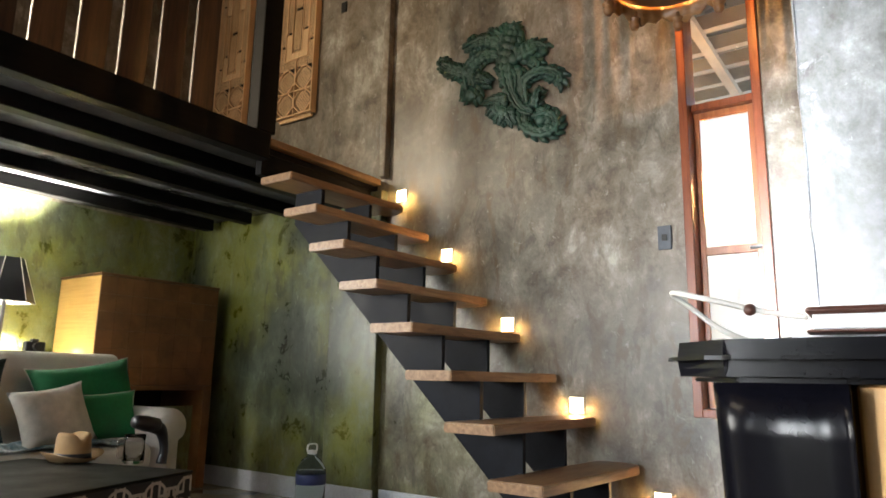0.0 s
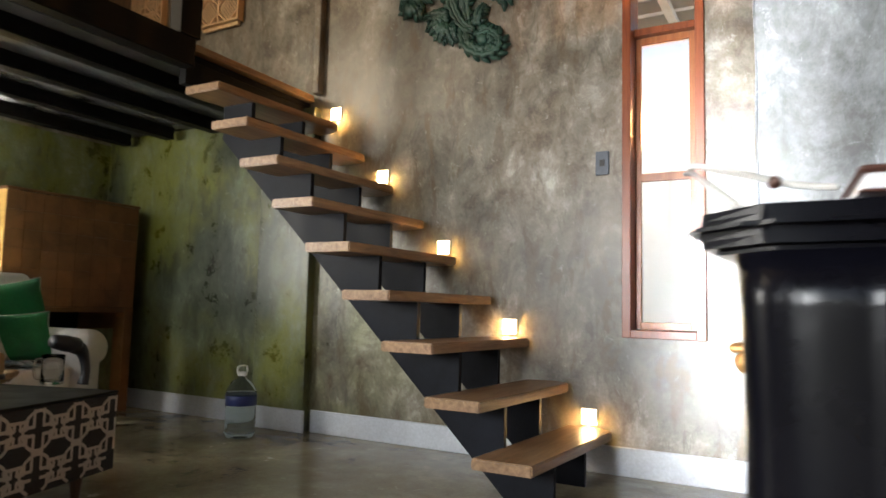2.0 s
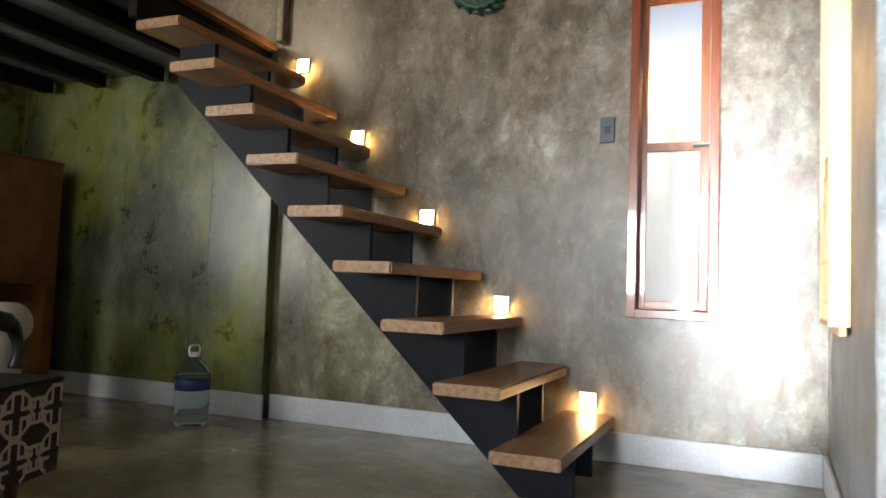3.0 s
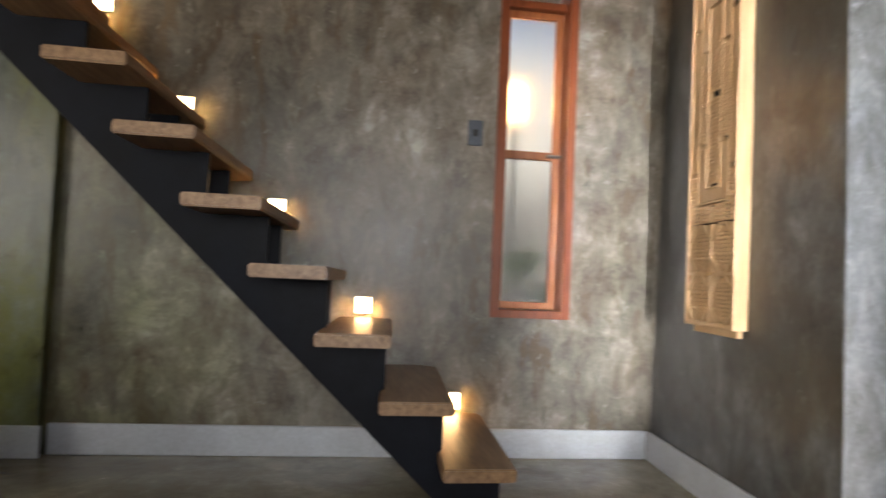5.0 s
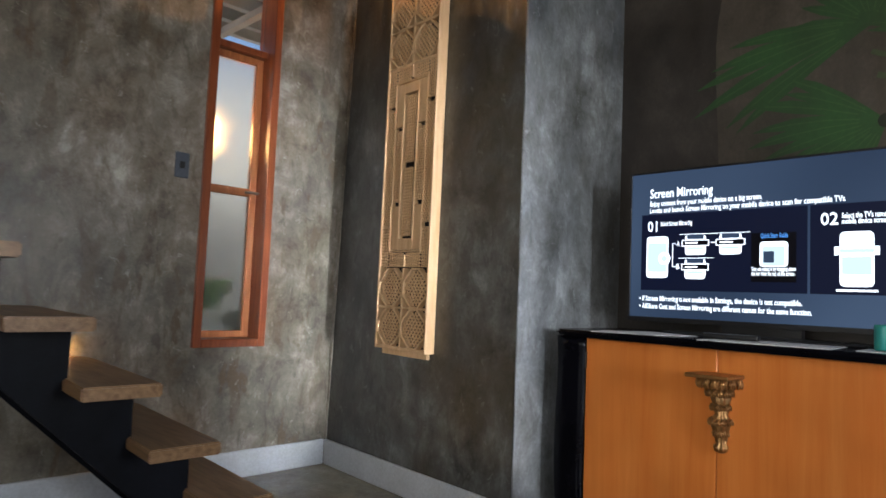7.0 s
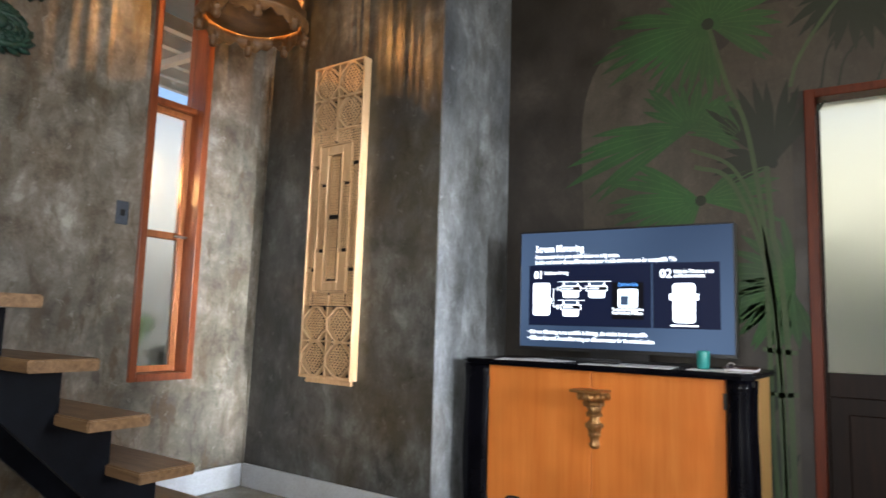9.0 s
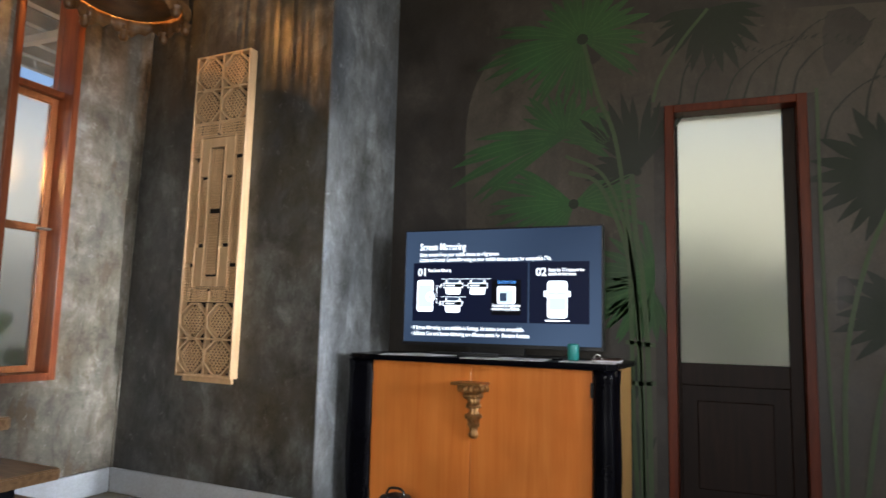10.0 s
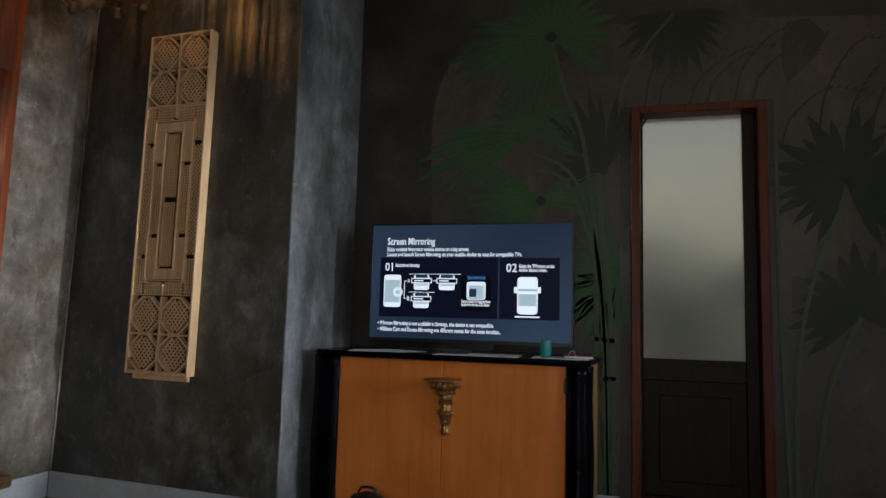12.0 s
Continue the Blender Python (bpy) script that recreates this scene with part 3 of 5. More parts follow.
stair = thing("staircase", (-1.0, -0.5, 0), "open wooden staircase on two black stringers against the plaster wall", "staircase")


rnd = random.Random(5)
for n in range(1, 10):
    xr, zt = X1 - RUN * (n - 1), RISE * n
    j = rnd.uniform(-0.006, 0.006)
    bm = bmesh.new()
    sx = 0.065
    pts = [(xr - TD, -1.045 + j), (xr, -1.04 + j), (xr + sx * 0.86, -0.11), (xr + sx * 0.84, -0.07), (xr + sx * 0.7, -0.045), (xr + sx - 0.1, -0.004), (xr - TD + sx, -0.004)]
    add_prism(bm, pts, 2, zt - 0.047, zt)
    bmesh.ops.recalc_face_normals(bm, faces=bm.faces)
    bmesh.ops.bevel(bm, geom=[e for e in bm.edges], offset=0.006, segments=2, affect="EDGES")
    world_part("tread", bm, M_TREAD, stair, "thick worn brown wood tread")
SX = -0.968
for y0 in (-0.767, -0.33):
    fixed = []
    for n in range(1, 10):
        x = SX - RUN * (n - 1)
        fixed += [(x, 0.0 if n == 1 else RISE * (n - 1) + 0.0), (x, RISE * n - 0.048)]
        if n < 9:
            fixed[-1:] = [(x, RISE * n - 0.048), (x - RUN + 0.001, RISE * n - 0.048)]
    fixed += [(-3.04, RISE * 9 - 0.048), (-3.04, 1.8), (-1.182, 0.0)]
    clean = [fixed[0]]
    for p in fixed[1:]:
        if (p[0] - clean[-1][0]) ** 2 + (p[1] - clean[-1][1]) ** 2 > 1e-5:
            clean.append(p)
    world_part("stringer", prism(clean, 1, y0 - 0.014, y0 + 0.014), M_STEEL, stair, "black painted sawtooth stringer")
world_part("landing_tread", box(-3.05, -2.99, -1.05, -0.03, 2.235, 2.28, 0.004), M_TREAD, stair)

# step lights in the wall
STEP = ((-1.047, 0.282), (-1.509, 0.742), (-1.952, 1.203), (-2.413, 1.672), (-2.813, 2.137))


def step_light(x, z):
    t = thing("step_light", (x, 0, z), "small square glowing step light in the plaster above a tread", "wall lamp", "step lights along the stair")
    part("casing", box(-0.044, 0.044, -0.012, 0.0, -0.044, 0.044, 0.003), M_WHITEPLASTIC, t)
    part("diffuser", box(-0.038, 0.038, -0.016, -0.0125, -0.038, 0.038), M_LAMPGLOW, t, "glowing warm diffuser")
    return t


first = step_light(*STEP[0][:1], STEP[0][1])
for x, z in STEP[1:]:
    copy_thing(first, pose(x, 0, z))
for x, z in STEP:
    area("step_lamp", pose(x, -0.02, z, 84, 0, 0), 0.07, 0.07, 8.5, (1.0, 0.56, 0.18))

# switch
sw = thing("light_switch", (-0.982, 0, 1.642), "grey rectangular light switch on the plaster beside the window", "switch")
part("plate", box(-0.037, 0.037, -0.01, 0, -0.066, 0.066, 0.004), M_SWITCH, sw)
part("rocker", box(-0.014, 0.014, -0.014, -0.0102, -0.018, 0.018, 0.002), M_BLACKPLASTIC, sw)

# ---- carved wooden panels ----
PW, PH, PD = 0.43, 1.93, 0.062


def clip(p, d, poly):
    """The stretch of the line p + t d inside a convex outline, given counter-clockwise."""
    lo, hi = -9.0, 9.0
    for a, b in zip(poly, poly[1:] + poly[:1]):
        e = (b[0] - a[0], b[1] - a[1])
        nn = (-e[1], e[0])
        den = nn[0] * d[0] + nn[1] * d[1]
        num = nn[0] * (p[0] - a[0]) + nn[1] * (p[1] - a[1])
        if abs(den) < 1e-9:
            if num < 0:
                return None
            continue
        t = -num / den
        if den > 0:
            lo = max(lo, t)
        else:
            hi = min(hi, t)
    return (lo, hi) if hi - lo > 0.006 else None


def strip(bm, a, b, wid, y0, y1):
    """A bar from a to b in the panel's face (x, z), between depths y0 and y1."""
    d = Vector((b[0] - a[0], b[1] - a[1])).normalized()
    n = Vector((-d.y, d.x)) * wid / 2
    pts = [(a[0] + n.x, a[1] + n.y), (a[0] - n.x, a[1] - n.y), (b[0] - n.x, b[1] - n.y), (b[0] + n.x, b[1] + n.y)]
    add_prism(bm, pts, 1, y0, y1)


def hatch(bm, poly, angles, gap, wid, y0, y1):
    cx, cy = sum(p[0] for p in poly) / len(poly), sum(p[1] for p in poly) / len(poly)
    for ang in angles:
        d = (math.cos(radians(ang)), math.sin(radians(ang)))
        nn = (-d[1], d[0])
        for k in range(-40, 41):
            p = (cx + nn[0] * k * gap, cy + nn[1] * k * gap)
            r = clip(p, d, poly)
            if r:
                strip(bm, (p[0] + d[0] * r[0], p[1] + d[1] * r[0]), (p[0] + d[0] * r[1], p[1] + d[1] * r[1]), wid, y0, y1)


def rect(x0, x1, z0, z1):
    return [(x0, z0), (x1, z0), (x1, z1), (x0, z1)]


def carved_panel(label):
    """Face towards -y, base at the bottom, centred on x."""
    t = thing("carved_panel", (0, 0, 0), label, "wall panel", "carved panels on the walls")
    w2, F = PW / 2, -PD + 0.004
    part("backing", box(-w2 + 0.012, w2 - 0.012, -0.014, 0, 0.0, PH), M_CARVESHADE, t, "recessed backing board coloured near-black for the shade behind the carving")
    bm = bmesh.new()
    for x0, x1, z0, z1 in ((-w2, -w2 + 0.012, 0, PH), (w2 - 0.012, w2, 0, PH), (-w2 + 0.012, w2 - 0.012, 0, 0.012), (-w2 + 0.012, w2 - 0.012, PH - 0.012, PH)):
        add_box(bm, x0, x1, -PD, 0.0, z0, z1, 0.002)
    part("edge_frame", bm, M_CARVE, t)
    part("foot_ledge", box(-w2 + 0.03, w2 - 0.02, -PD + 0.03, -0.01, -0.03, -0.001, 0.002), M_CARVE, t)
    lat, rim, fld, sunk = bmesh.new(), bmesh.new(), bmesh.new(), bmesh.new()
    # octagon cells, two by two, at both ends
    cw, ch = PW / 2 - 0.006, 0.206
    for cz in (0.012, 0.012 + ch, PH - 0.012 - 2 * ch, PH - 0.012 - ch):
        for cx in (-w2 + 0.006, 0.0):
            x0, x1, z0, z1 = cx + 0.006, cx + cw - 0.004, cz + 0.004, cz + ch - 0.004
            k, kz = (x1 - x0) * 0.37, (z1 - z0) * 0.34
            octo = [(x0 + k, z0), (x1 - k, z0), (x1, z0 + kz), (x1, z1 - kz), (x1 - k, z1), (x0 + k, z1), (x0, z1 - kz), (x0, z0 + kz)]
            for a, b in zip(octo, octo[1:] + octo[:1]):
                strip(rim, a, b, 0.011, F - 0.001, F + 0.03)
            mx, mz = (x0 + x1) / 2, (z0 + z1) / 2
            inner = [(mx + (p[0] - mx) * 0.82, mz + (p[1] - mz) * 0.86) for p in octo]
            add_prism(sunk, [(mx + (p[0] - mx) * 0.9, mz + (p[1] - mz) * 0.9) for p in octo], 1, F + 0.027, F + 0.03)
            hatch(lat, inner, (50, -50), 0.0205, 0.0078, F + 0.004, F + 0.009)
        strip(rim, (-w2 + 0.012, cz), (w2 - 0.012, cz), 0.01, F, F + 0.042)
    strip(rim, (0, 0.012), (0, 0.012 + 2 * ch), 0.012, F, F + 0.042)
    strip(rim, (0, PH - 0.012 - 2 * ch), (0, PH - 0.012), 0.012, F, F + 0.042)
    z0, z1 = 0.012 + 2 * ch + 0.006, PH - 0.012 - 2 * ch - 0.006
    zm = (z0 + z1) / 2
    # pierced border, in two halves above and below
    for s in (1, -1):
        def q(v):
            return zm + s * v
        def zz(a, b):
            return (min(q(a), q(b)), max(q(a), q(b)))
        hh = (z1 - z0) / 2
        for sx in (1, -1):
            def xx(a, b):
                return (min(sx * a, sx * b), max(sx * a, sx * b))
            x_in, x_out = 0.135, w2 - 0.014
            for (a, b), (c, d) in (((x_in, x_out), (hh * 0.62, hh)), ((0.012, x_in), (hh * 0.86, hh))):
                r = rect(*xx(a, b), *zz(c, d))
                add_prism(sunk, r, 1, F + 0.022, F + 0.03)
                hatch(lat, r, (0, 90), 0.0165, 0.0065, F + 0.004, F + 0.009)
            r = rect(*xx(x_in, x_out), *zz(0.0, hh * 0.575))
            add_prism(sunk, r, 1, F + 0.022, F + 0.03)
            hatch(lat, r, (48, -48), 0.0165, 0.0062, F + 0.004, F + 0.009)
            strip(rim, (sx * x_in, q(0)), (sx * x_in, q(hh * 0.575)), 0.008, F + 0.001, F + 0.03)
            strip(rim, (sx * x_in, q(hh * 0.62)), (sx * x_in, q(hh * 0.86)), 0.008, F + 0.001, F + 0.03)
            # smooth frame and inner ladders
            strip(rim, (sx * 0.133, q(hh * 0.4)), (sx * 0.133, q(hh * 0.84)), 0.004, F - 0.001, F + 0.01)
            add_prism(fld, rect(*xx(0.062, 0.128), *zz(hh * 0.4, hh * 0.83)), 1, F + 0.006, F + 0.03)
            r = rect(*xx(0.066, 0.122), *zz(0.0, hh * 0.36))
            add_prism(sunk, r, 1, F + 0.022, F + 0.03)
            hatch(lat, r, (0, 90), 0.015, 0.006, F + 0.004, F + 0.009)
            strip(rim, (sx * 0.06, q(0)), (sx * 0.06, q(hh * 0.72)), 0.008, F, F + 0.03)
            strip(rim, (sx * 0.128, q(0.0)), (sx * 0.128, q(hh * 0.36)), 0.006, F, F + 0.03)
        add_prism(fld, rect(-0.06, 0.06, *zz(hh * 0.74, hh * 0.83)), 1, F + 0.006, F + 0.03)
        strip(rim, (-0.064, q(hh * 0.73)), (0.064, q(hh * 0.73)), 0.008, F, F + 0.03)
        strip(rim, (-0.135, q(hh * 0.845)), (0.135, q(hh * 0.845)), 0.008, F, F + 0.03)
        r = rect(-0.042, 0.042, *zz(0.014, hh * 0.7))
        add_prism(sunk, r, 1, F + 0.02, F + 0.03)
        hatch(lat, r, (0, 90), 0.0165, 0.008, F + 0.004, F + 0.009)
        strip(rim, (0, q(hh * 0.88)), (0, q(hh)), 0.014, F, F + 0.04)
    for b in (rim, fld, lat, sunk):
        bmesh.ops.recalc_face_normals(b, faces=b.faces)
    part("raised_rims", rim, M_CARVE, t)
    tagged(part("flat_field", fld, M_CARVE, t), kind="stuff")
    tagged(part("sunk_ground", sunk, M_SUNKSHADE, t), kind="stuff")
    tagged(part("pierced_lattice", lat, M_CARVE, t), kind="stuff")
    return t


panel = carved_panel("pale carved wooden panel with pierced octagons hung on the dark plaster")
panel.matrix_basis = pose(-0.063, -0.778, 0.737, 0, 0.4, -90 + SKEW)
up_label = "pale carved wooden panel hung on the upper wall of the loft"
p2 = copy_thing(panel, pose(-3.96, -0.002, 2.97, 0, 0, 0))
p3 = copy_thing(panel, pose(-4.83, -0.002, 3.0, 0, 0, 0))
tagged(p2, up_label), tagged(p3, up_label)

# ---- green acanthus ornament ----
def wall_point(cx, cy):
    px, py = 760 + cx / 3, cy / 3
    return -2.484 + (px - 780) * 0.00431, 2.714 - (py - 135) * 0.0036 - (px - 995) * 0.00117


def acanthus():
    x0, z0 = wall_point(460, 400)
    t = thing("acanthus_scroll", (x0, 0, z0), "dark green carved acanthus leaf scroll hung on the plaster wall", "wall ornament")
    strokes = (
        ([(470, 110), (450, 200), (432, 300), (440, 400), (460, 500), (505, 585), (560, 612)], 44, 26),
        ([(510, 610), (530, 690), (600, 722), (662, 690), (668, 640), (622, 618), (598, 655)], 26, 34),
        ([(530, 560), (525, 450), (580, 392), (650, 380), (692, 412), (668, 448)], 18, 34),
        ([(430, 310), (350, 285), (280, 320), (232, 390), (238, 460), (240, 500)], 26, 44),
        ([(270, 395), (190, 392), (120, 372), (78, 350), (80, 325), (105, 330)], 40, 18),
        ([(430, 240), (340, 205), (260, 225), (200, 262)], 40, 26),
        ([(420, 200), (380, 160), (335, 138)], 30, 16), ([(440, 190), (425, 130), (410, 105)], 26, 14),
        ([(470, 190), (475, 120), (497, 112)], 26, 15), ([(470, 290), (550, 262), (600, 235), (632, 262)], 44, 22),
        ([(540, 260), (560, 225), (585, 210)], 26, 16), ([(440, 550), (370, 560), (308, 580)], 34, 14),
        ([(420, 590), (370, 620), (340, 655)], 34, 18), ([(430, 600), (405, 650), (388, 692)], 34, 16),
        ([(450, 600), (462, 650), (478, 682)], 30, 18), ([(380, 360), (420, 400), (430, 470)], 22, 26),
        ([(270, 420), (320, 440), (350, 450)], 34, 16), ([(260, 500), (240, 530), (195, 520)], 44, 26),
        ([(570, 580), (590, 510), (612, 468)], 24, 14), ([(590, 610), (630, 600), (645, 570)], 24, 16),
        ([(560, 330), (590, 350), (560, 420)], 30, 14), ([(300, 250), (250, 190), (250, 180)], 26, 14),
        ([(480, 360), (500, 420), (490, 520)], 30, 20), ([(150, 380), (140, 420), (85, 415)], 18, 10), ([(200, 400), (190, 440), (180, 436)], 22, 12),
    )
    for i, (line, r0, r1) in enumerate(strokes):
        sp = spline(line, 7)
        n = len(sp)
        bm = bmesh.new()
        for off, scale_, lift in ((0, 1.0, 0.022), (0.42, 0.5, 0.04), (-0.42, 0.5, 0.036)):
            pts, rad = [], []
            for k, p in enumerate(sp):
                d = sp[min(k + 1, n - 1)] - sp[max(k - 1, 0)]
                d = d / (np.linalg.norm(d) + 1e-9)
                f = k / (n - 1)
                r = (r0 + (r1 - r0) * f) * (1 + 0.24 * math.sin(k * 2.1 + i))
                q = p + np.array((-d[1], d[0])) * off * r * 1.3
                x, z = wall_point(*q)
                pts.append((x, -lift - 0.014 * math.sin(f * 3.1), z))
                rad.append(max(0.004, r / 3 * 0.0039 * scale_ * (0.5 + 0.5 * math.sin(min(1, f * 1.1 + 0.25) * 3.0))))
            add_tube(bm, pts, rad, 8, (1, 0.8, 1))
        for k in range(2, n - 2, 3):      # notched lobes along both sides
            d = sp[k + 1] - sp[k - 1]
            d = d / (np.linalg.norm(d) + 1e-9)
            r = (r0 + (r1 - r0) * k / (n - 1)) * 1.15
            for side in (-1, 1):
                o = np.array((-d[1], d[0])) * side
                line_ = [sp[k] + o * r * 0.3, sp[k] + o * r * 0.95 + d * r * 0.35, sp[k] + o * r * 1.35 + d * r * 1.0]
                pts = [(*wall_point(*q), y_) for q, y_ in zip(line_, (-0.026, -0.03, -0.018))]
                add_tube(bm, [(a_, c_, b_) for a_, b_, c_ in pts], [r * 0.0006, r * 0.00062, r * 0.00022], 6, (1, 0.7, 1))
        smooth(world_part("leaf", bm, M_GREENMETAL, t))
    for cx, cy, r in ((240, 530, 42), (90, 345, 26), (410, 620, 34), (470, 310, 38), (605, 650, 30), (620, 265, 22), (540, 290, 30)):
        x, z = wall_point(cx, cy)
        bm, ball = bmesh.new(), bmesh.new()
        bmesh.ops.create_icosphere(ball, subdivisions=2, radius=r / 3 * 0.0041)
        join(bm, ball, Matrix.Translation((x, -0.035, z)) @ Matrix.Diagonal((1, 0.7, 1, 1)))
        smooth(world_part("bud", bm, M_GREENMETAL, t))
    return t


acanthus()

# ---- television cabinet ----
CX, CY0, CY1, CZ = -0.07, -3.09, -1.65, 0.905       # front, ends and top
cab = thing("cabinet", (0.3, -2.35, 0), "cherry veneered cabinet with black lacquered top and curved corner posts", "cabinet")
top = [(CX, CY1 - 0.015), (CX, CY0 + 0.048), (CX + 0.053, CY0), (0.5, CY0), (0.5, CY1 + 0.03), (CX + 0.053, CY1 + 0.03)]
world_part("worktop", prism(top, 2, CZ - 0.026, CZ, 0.0115), M_LACQUER, cab, "black lacquered top")
inset = [(CX + 0.02, CY1 - 0.06), (CX + 0.02, CY0 + 0.06), (CX + 0.063, CY0 + 0.02), (0.49, CY0 + 0.02), (0.49, CY1 - 0.02), (CX + 0.07, CY1 - 0.02)]
world_part("moulding", prism(inset, 2, CZ - 0.0298, CZ - 0.0265, 0.001), M_LACQUER, cab)
world_part("body", box(0.03, 0.48, CY0 + 0.075, CY1 - 0.07, 0.06, CZ - 0.03), M_BLACKWOOD, cab)
world_part("side_panel", box(0.063, 0.478, CY0 + 0.03, CY0 + 0.0745, 0.08, CZ - 0.03, 0.002), M_SIDELIT, cab, "cherry side panel coloured paler for the daylight on it")
world_part("plinth", box(0.02, 0.47, CY0 + 0.1, CY1 - 0.1, 0.0, 0.06), M_LACQUER, cab)
DYM = -2.348
for y0, y1 in ((-2.96, DYM - 0.0015), (DYM + 0.0015, -1.772)):
    d = world_part("cabinet_door", box(0.0, 0.0285, y0, y1, 0.08, CZ - 0.032, 0.0025), M_ORANGE, cab)
    hy = y0 - 0.002 if y0 < -2.9 else y1 + 0.002
    for hz in (0.16, 0.78):
        bm = box(-0.012, 0.0, hy - 0.008, hy + 0.008, hz - 0.035, hz + 0.035, 0.002)
        bmesh.ops.transform(bm, matrix=Matrix.Translation(-cab.location), verts=bm.verts)
        part("hinge", bm, M_BLACKPLASTIC, d)


def corner_post(cx, cy, s, wd=0.085):
    """A post with a double curve, on the chamfered corner; s: +1 or -1 along y."""
    bm = bmesh.new()
    rings = []
    for k in range(25):
        z = 0.0 + (CZ - 0.03) * k / 24
        f = k / 24
        out = 0.006 + 0.004 * math.sin(f * 5.2 + 1.2) + 0.02 * math.sin(math.pi * min(1, (1 - f) * 1.1)) + 0.014 * max(0, f - 0.7) ** 2 * 12 + 0.02 * max(0, 0.14 - f) * 6
        p = [(cx - out, cy + s * wd), (cx - 0.012 - out, cy + s * 0.04), (cx + 0.012 - out * 1.1, cy + s * (0.012 - out * 0.8)), (cx + 0.06, cy + s * (0.006 - out)), (cx + 0.066, cy + s * (0.004 - out)), (cx + 0.07, cy + s * wd)]
        rings.append([bm.verts.new((x, y, z)) for x, y in spline(p, 4)])
    for a, b in zip(rings, rings[1:]):
        n = len(a)
        for i in range(n):
            bm.faces.new((a[i], a[(i + 1) % n], b[(i + 1) % n], b[i]))
    bm.faces.new(rings[0][::-1]), bm.faces.new(rings[-1])
    bmesh.ops.recalc_face_normals(bm, faces=bm.faces)
    return smooth(world_part("corner_post", bm, M_LACQUER, cab, "black lacquered post with a double curve"))


corner_post(-0.004, -3.06, 1)
corner_post(-0.004, -1.632, -1, 0.138)

ASKEW = Matrix.Translation((CX, -3.045, 0)) @ pose(0, 0, 0, 0, 0, -2.9) @ Matrix.Translation((-CX, 3.045, 0))
cab.matrix_basis = ASKEW @ cab.matrix_basis

# gilt bracket on the doors
br = thing("gilt_bracket", (-0.001, -2.37, 0.54), "aged gilt carved acanthus bracket fixed on the cabinet doors", "bracket")
bm = bmesh.new()
prof = [(0.012, 0.0), (0.03, 0.008), (0.036, 0.02), (0.026, 0.03), (0.03, 0.05), (0.044, 0.085), (0.05, 0.098), (0.034, 0.104), (0.04, 0.112), (0.03, 0.12), (0.036, 0.15), (0.05, 0.175), (0.042, 0.18), (0.055, 0.205), (0.075, 0.232), (0.08, 0.24)]
add_lathe(bm, prof, 40, Matrix.Diagonal((0.85, 1, 1, 1)), 10, 0.09)
bmesh.ops.bisect_plane(bm, geom=bm.verts[:] + bm.edges[:] + bm.faces[:], plane_co=(0.0, 0, 0), plane_no=(1, 0, 0), clear_outer=True)
smooth(part("corbel", bm, M_GILT, br))
bm = bmesh.new()
add_box(bm, -0.105, -0.0, -0.108, 0.108, 0.238, 0.25, 0.004)
part("cap", bm, M_GILT, br)
bm = bmesh.new()
for z0, r, hgt, wd, n, a0 in ((0.165, 0.092, 0.07, 0.0105, 9, 0), (0.15, 0.062, 0.05, 0.008, 8, 9), (0.07, 0.05, 0.036, 0.007, 9, 0), (0.115, 0.045, 0.036, 0.006, 8, 6), (0.03, 0.034, 0.04, 0.005, 7, 0)):
    for i in range(n):
        a = radians(-82 + a0 + (164 - 2 * a0) * i / (n - 1))
        dy, dx = math.sin(a), -math.cos(a)
        line = spline([(dx * 0.022, dy * 0.026, z0 - 0.012), (dx * r * 0.45, dy * r * 0.5, z0 + hgt * 0.45), (dx * r * 0.85, dy * r * 0.9, z0 + hgt), (dx * r * 1.1, dy * r * 1.08, z0 + hgt * 0.86), (dx * r * 1.05, dy * r * 1.04, z0 + hgt * 0.66)], 5)
        for off in (-1, 0, 1):
            pts = [(p[0] - off * dy * wd * 0.9, p[1] + off * dx * wd * 0.9, p[2] - 0.003 * abs(off)) for p in line]
            add_tube(bm, pts, [wd * (0.72 if off == 0 else 0.5) * (0.45 + 0.55 * math.sin(0.4 + 2.5 * k / len(line))) for k in range(len(line))], 6)
tagged(smooth(part("carved_leaf", bm, M_GILT, br)), kind="stuff")

br.matrix_basis = ASKEW @ Matrix.Translation((0, 0, -0.033)) @ br.matrix_basis @ Matrix.Diagonal((1.25, 0.74, 1.13, 1))

# ---- television ----
TY0, TY1, TZ0, TZ1, TX = -2.972, -1.83, 0.952, 1.612, 0.305
tv = thing("television", (TX, -2.4, CZ), "black flat television showing a slate blue help screen on the cabinet", "television")
world_part("casing", box(TX + 0.004, TX + 0.05, TY0, TY1, TZ0, TZ1, 0.006), M_BLACKPLASTIC, tv)
bm = bmesh.new()
for y0, y1, z0, z1 in ((TY0, TY1, TZ1 - 0.009, TZ1), (TY0, TY1, TZ0, TZ0 + 0.02), (TY0, TY0 + 0.01, TZ0 + 0.02, TZ1 - 0.009), (TY1 - 0.01, TY1, TZ0 + 0.02, TZ1 - 0.009)):
    add_box(bm, TX - 0.002, TX + 0.004, y0, y1, z0, z1, 0.001)
world_part("bezel", bm, M_BLACKPLASTIC, tv)
world_part("stand", box(TX - 0.07, TX + 0.09, -2.78, -2.02, CZ, CZ + 0.012, 0.005), M_BLACKPLASTIC, tv)
world_part("neck", box(TX + 0.01, TX + 0.04, -2.55, -2.25, CZ + 0.012, TZ0 + 0.01), M_BLACKPLASTIC, tv)
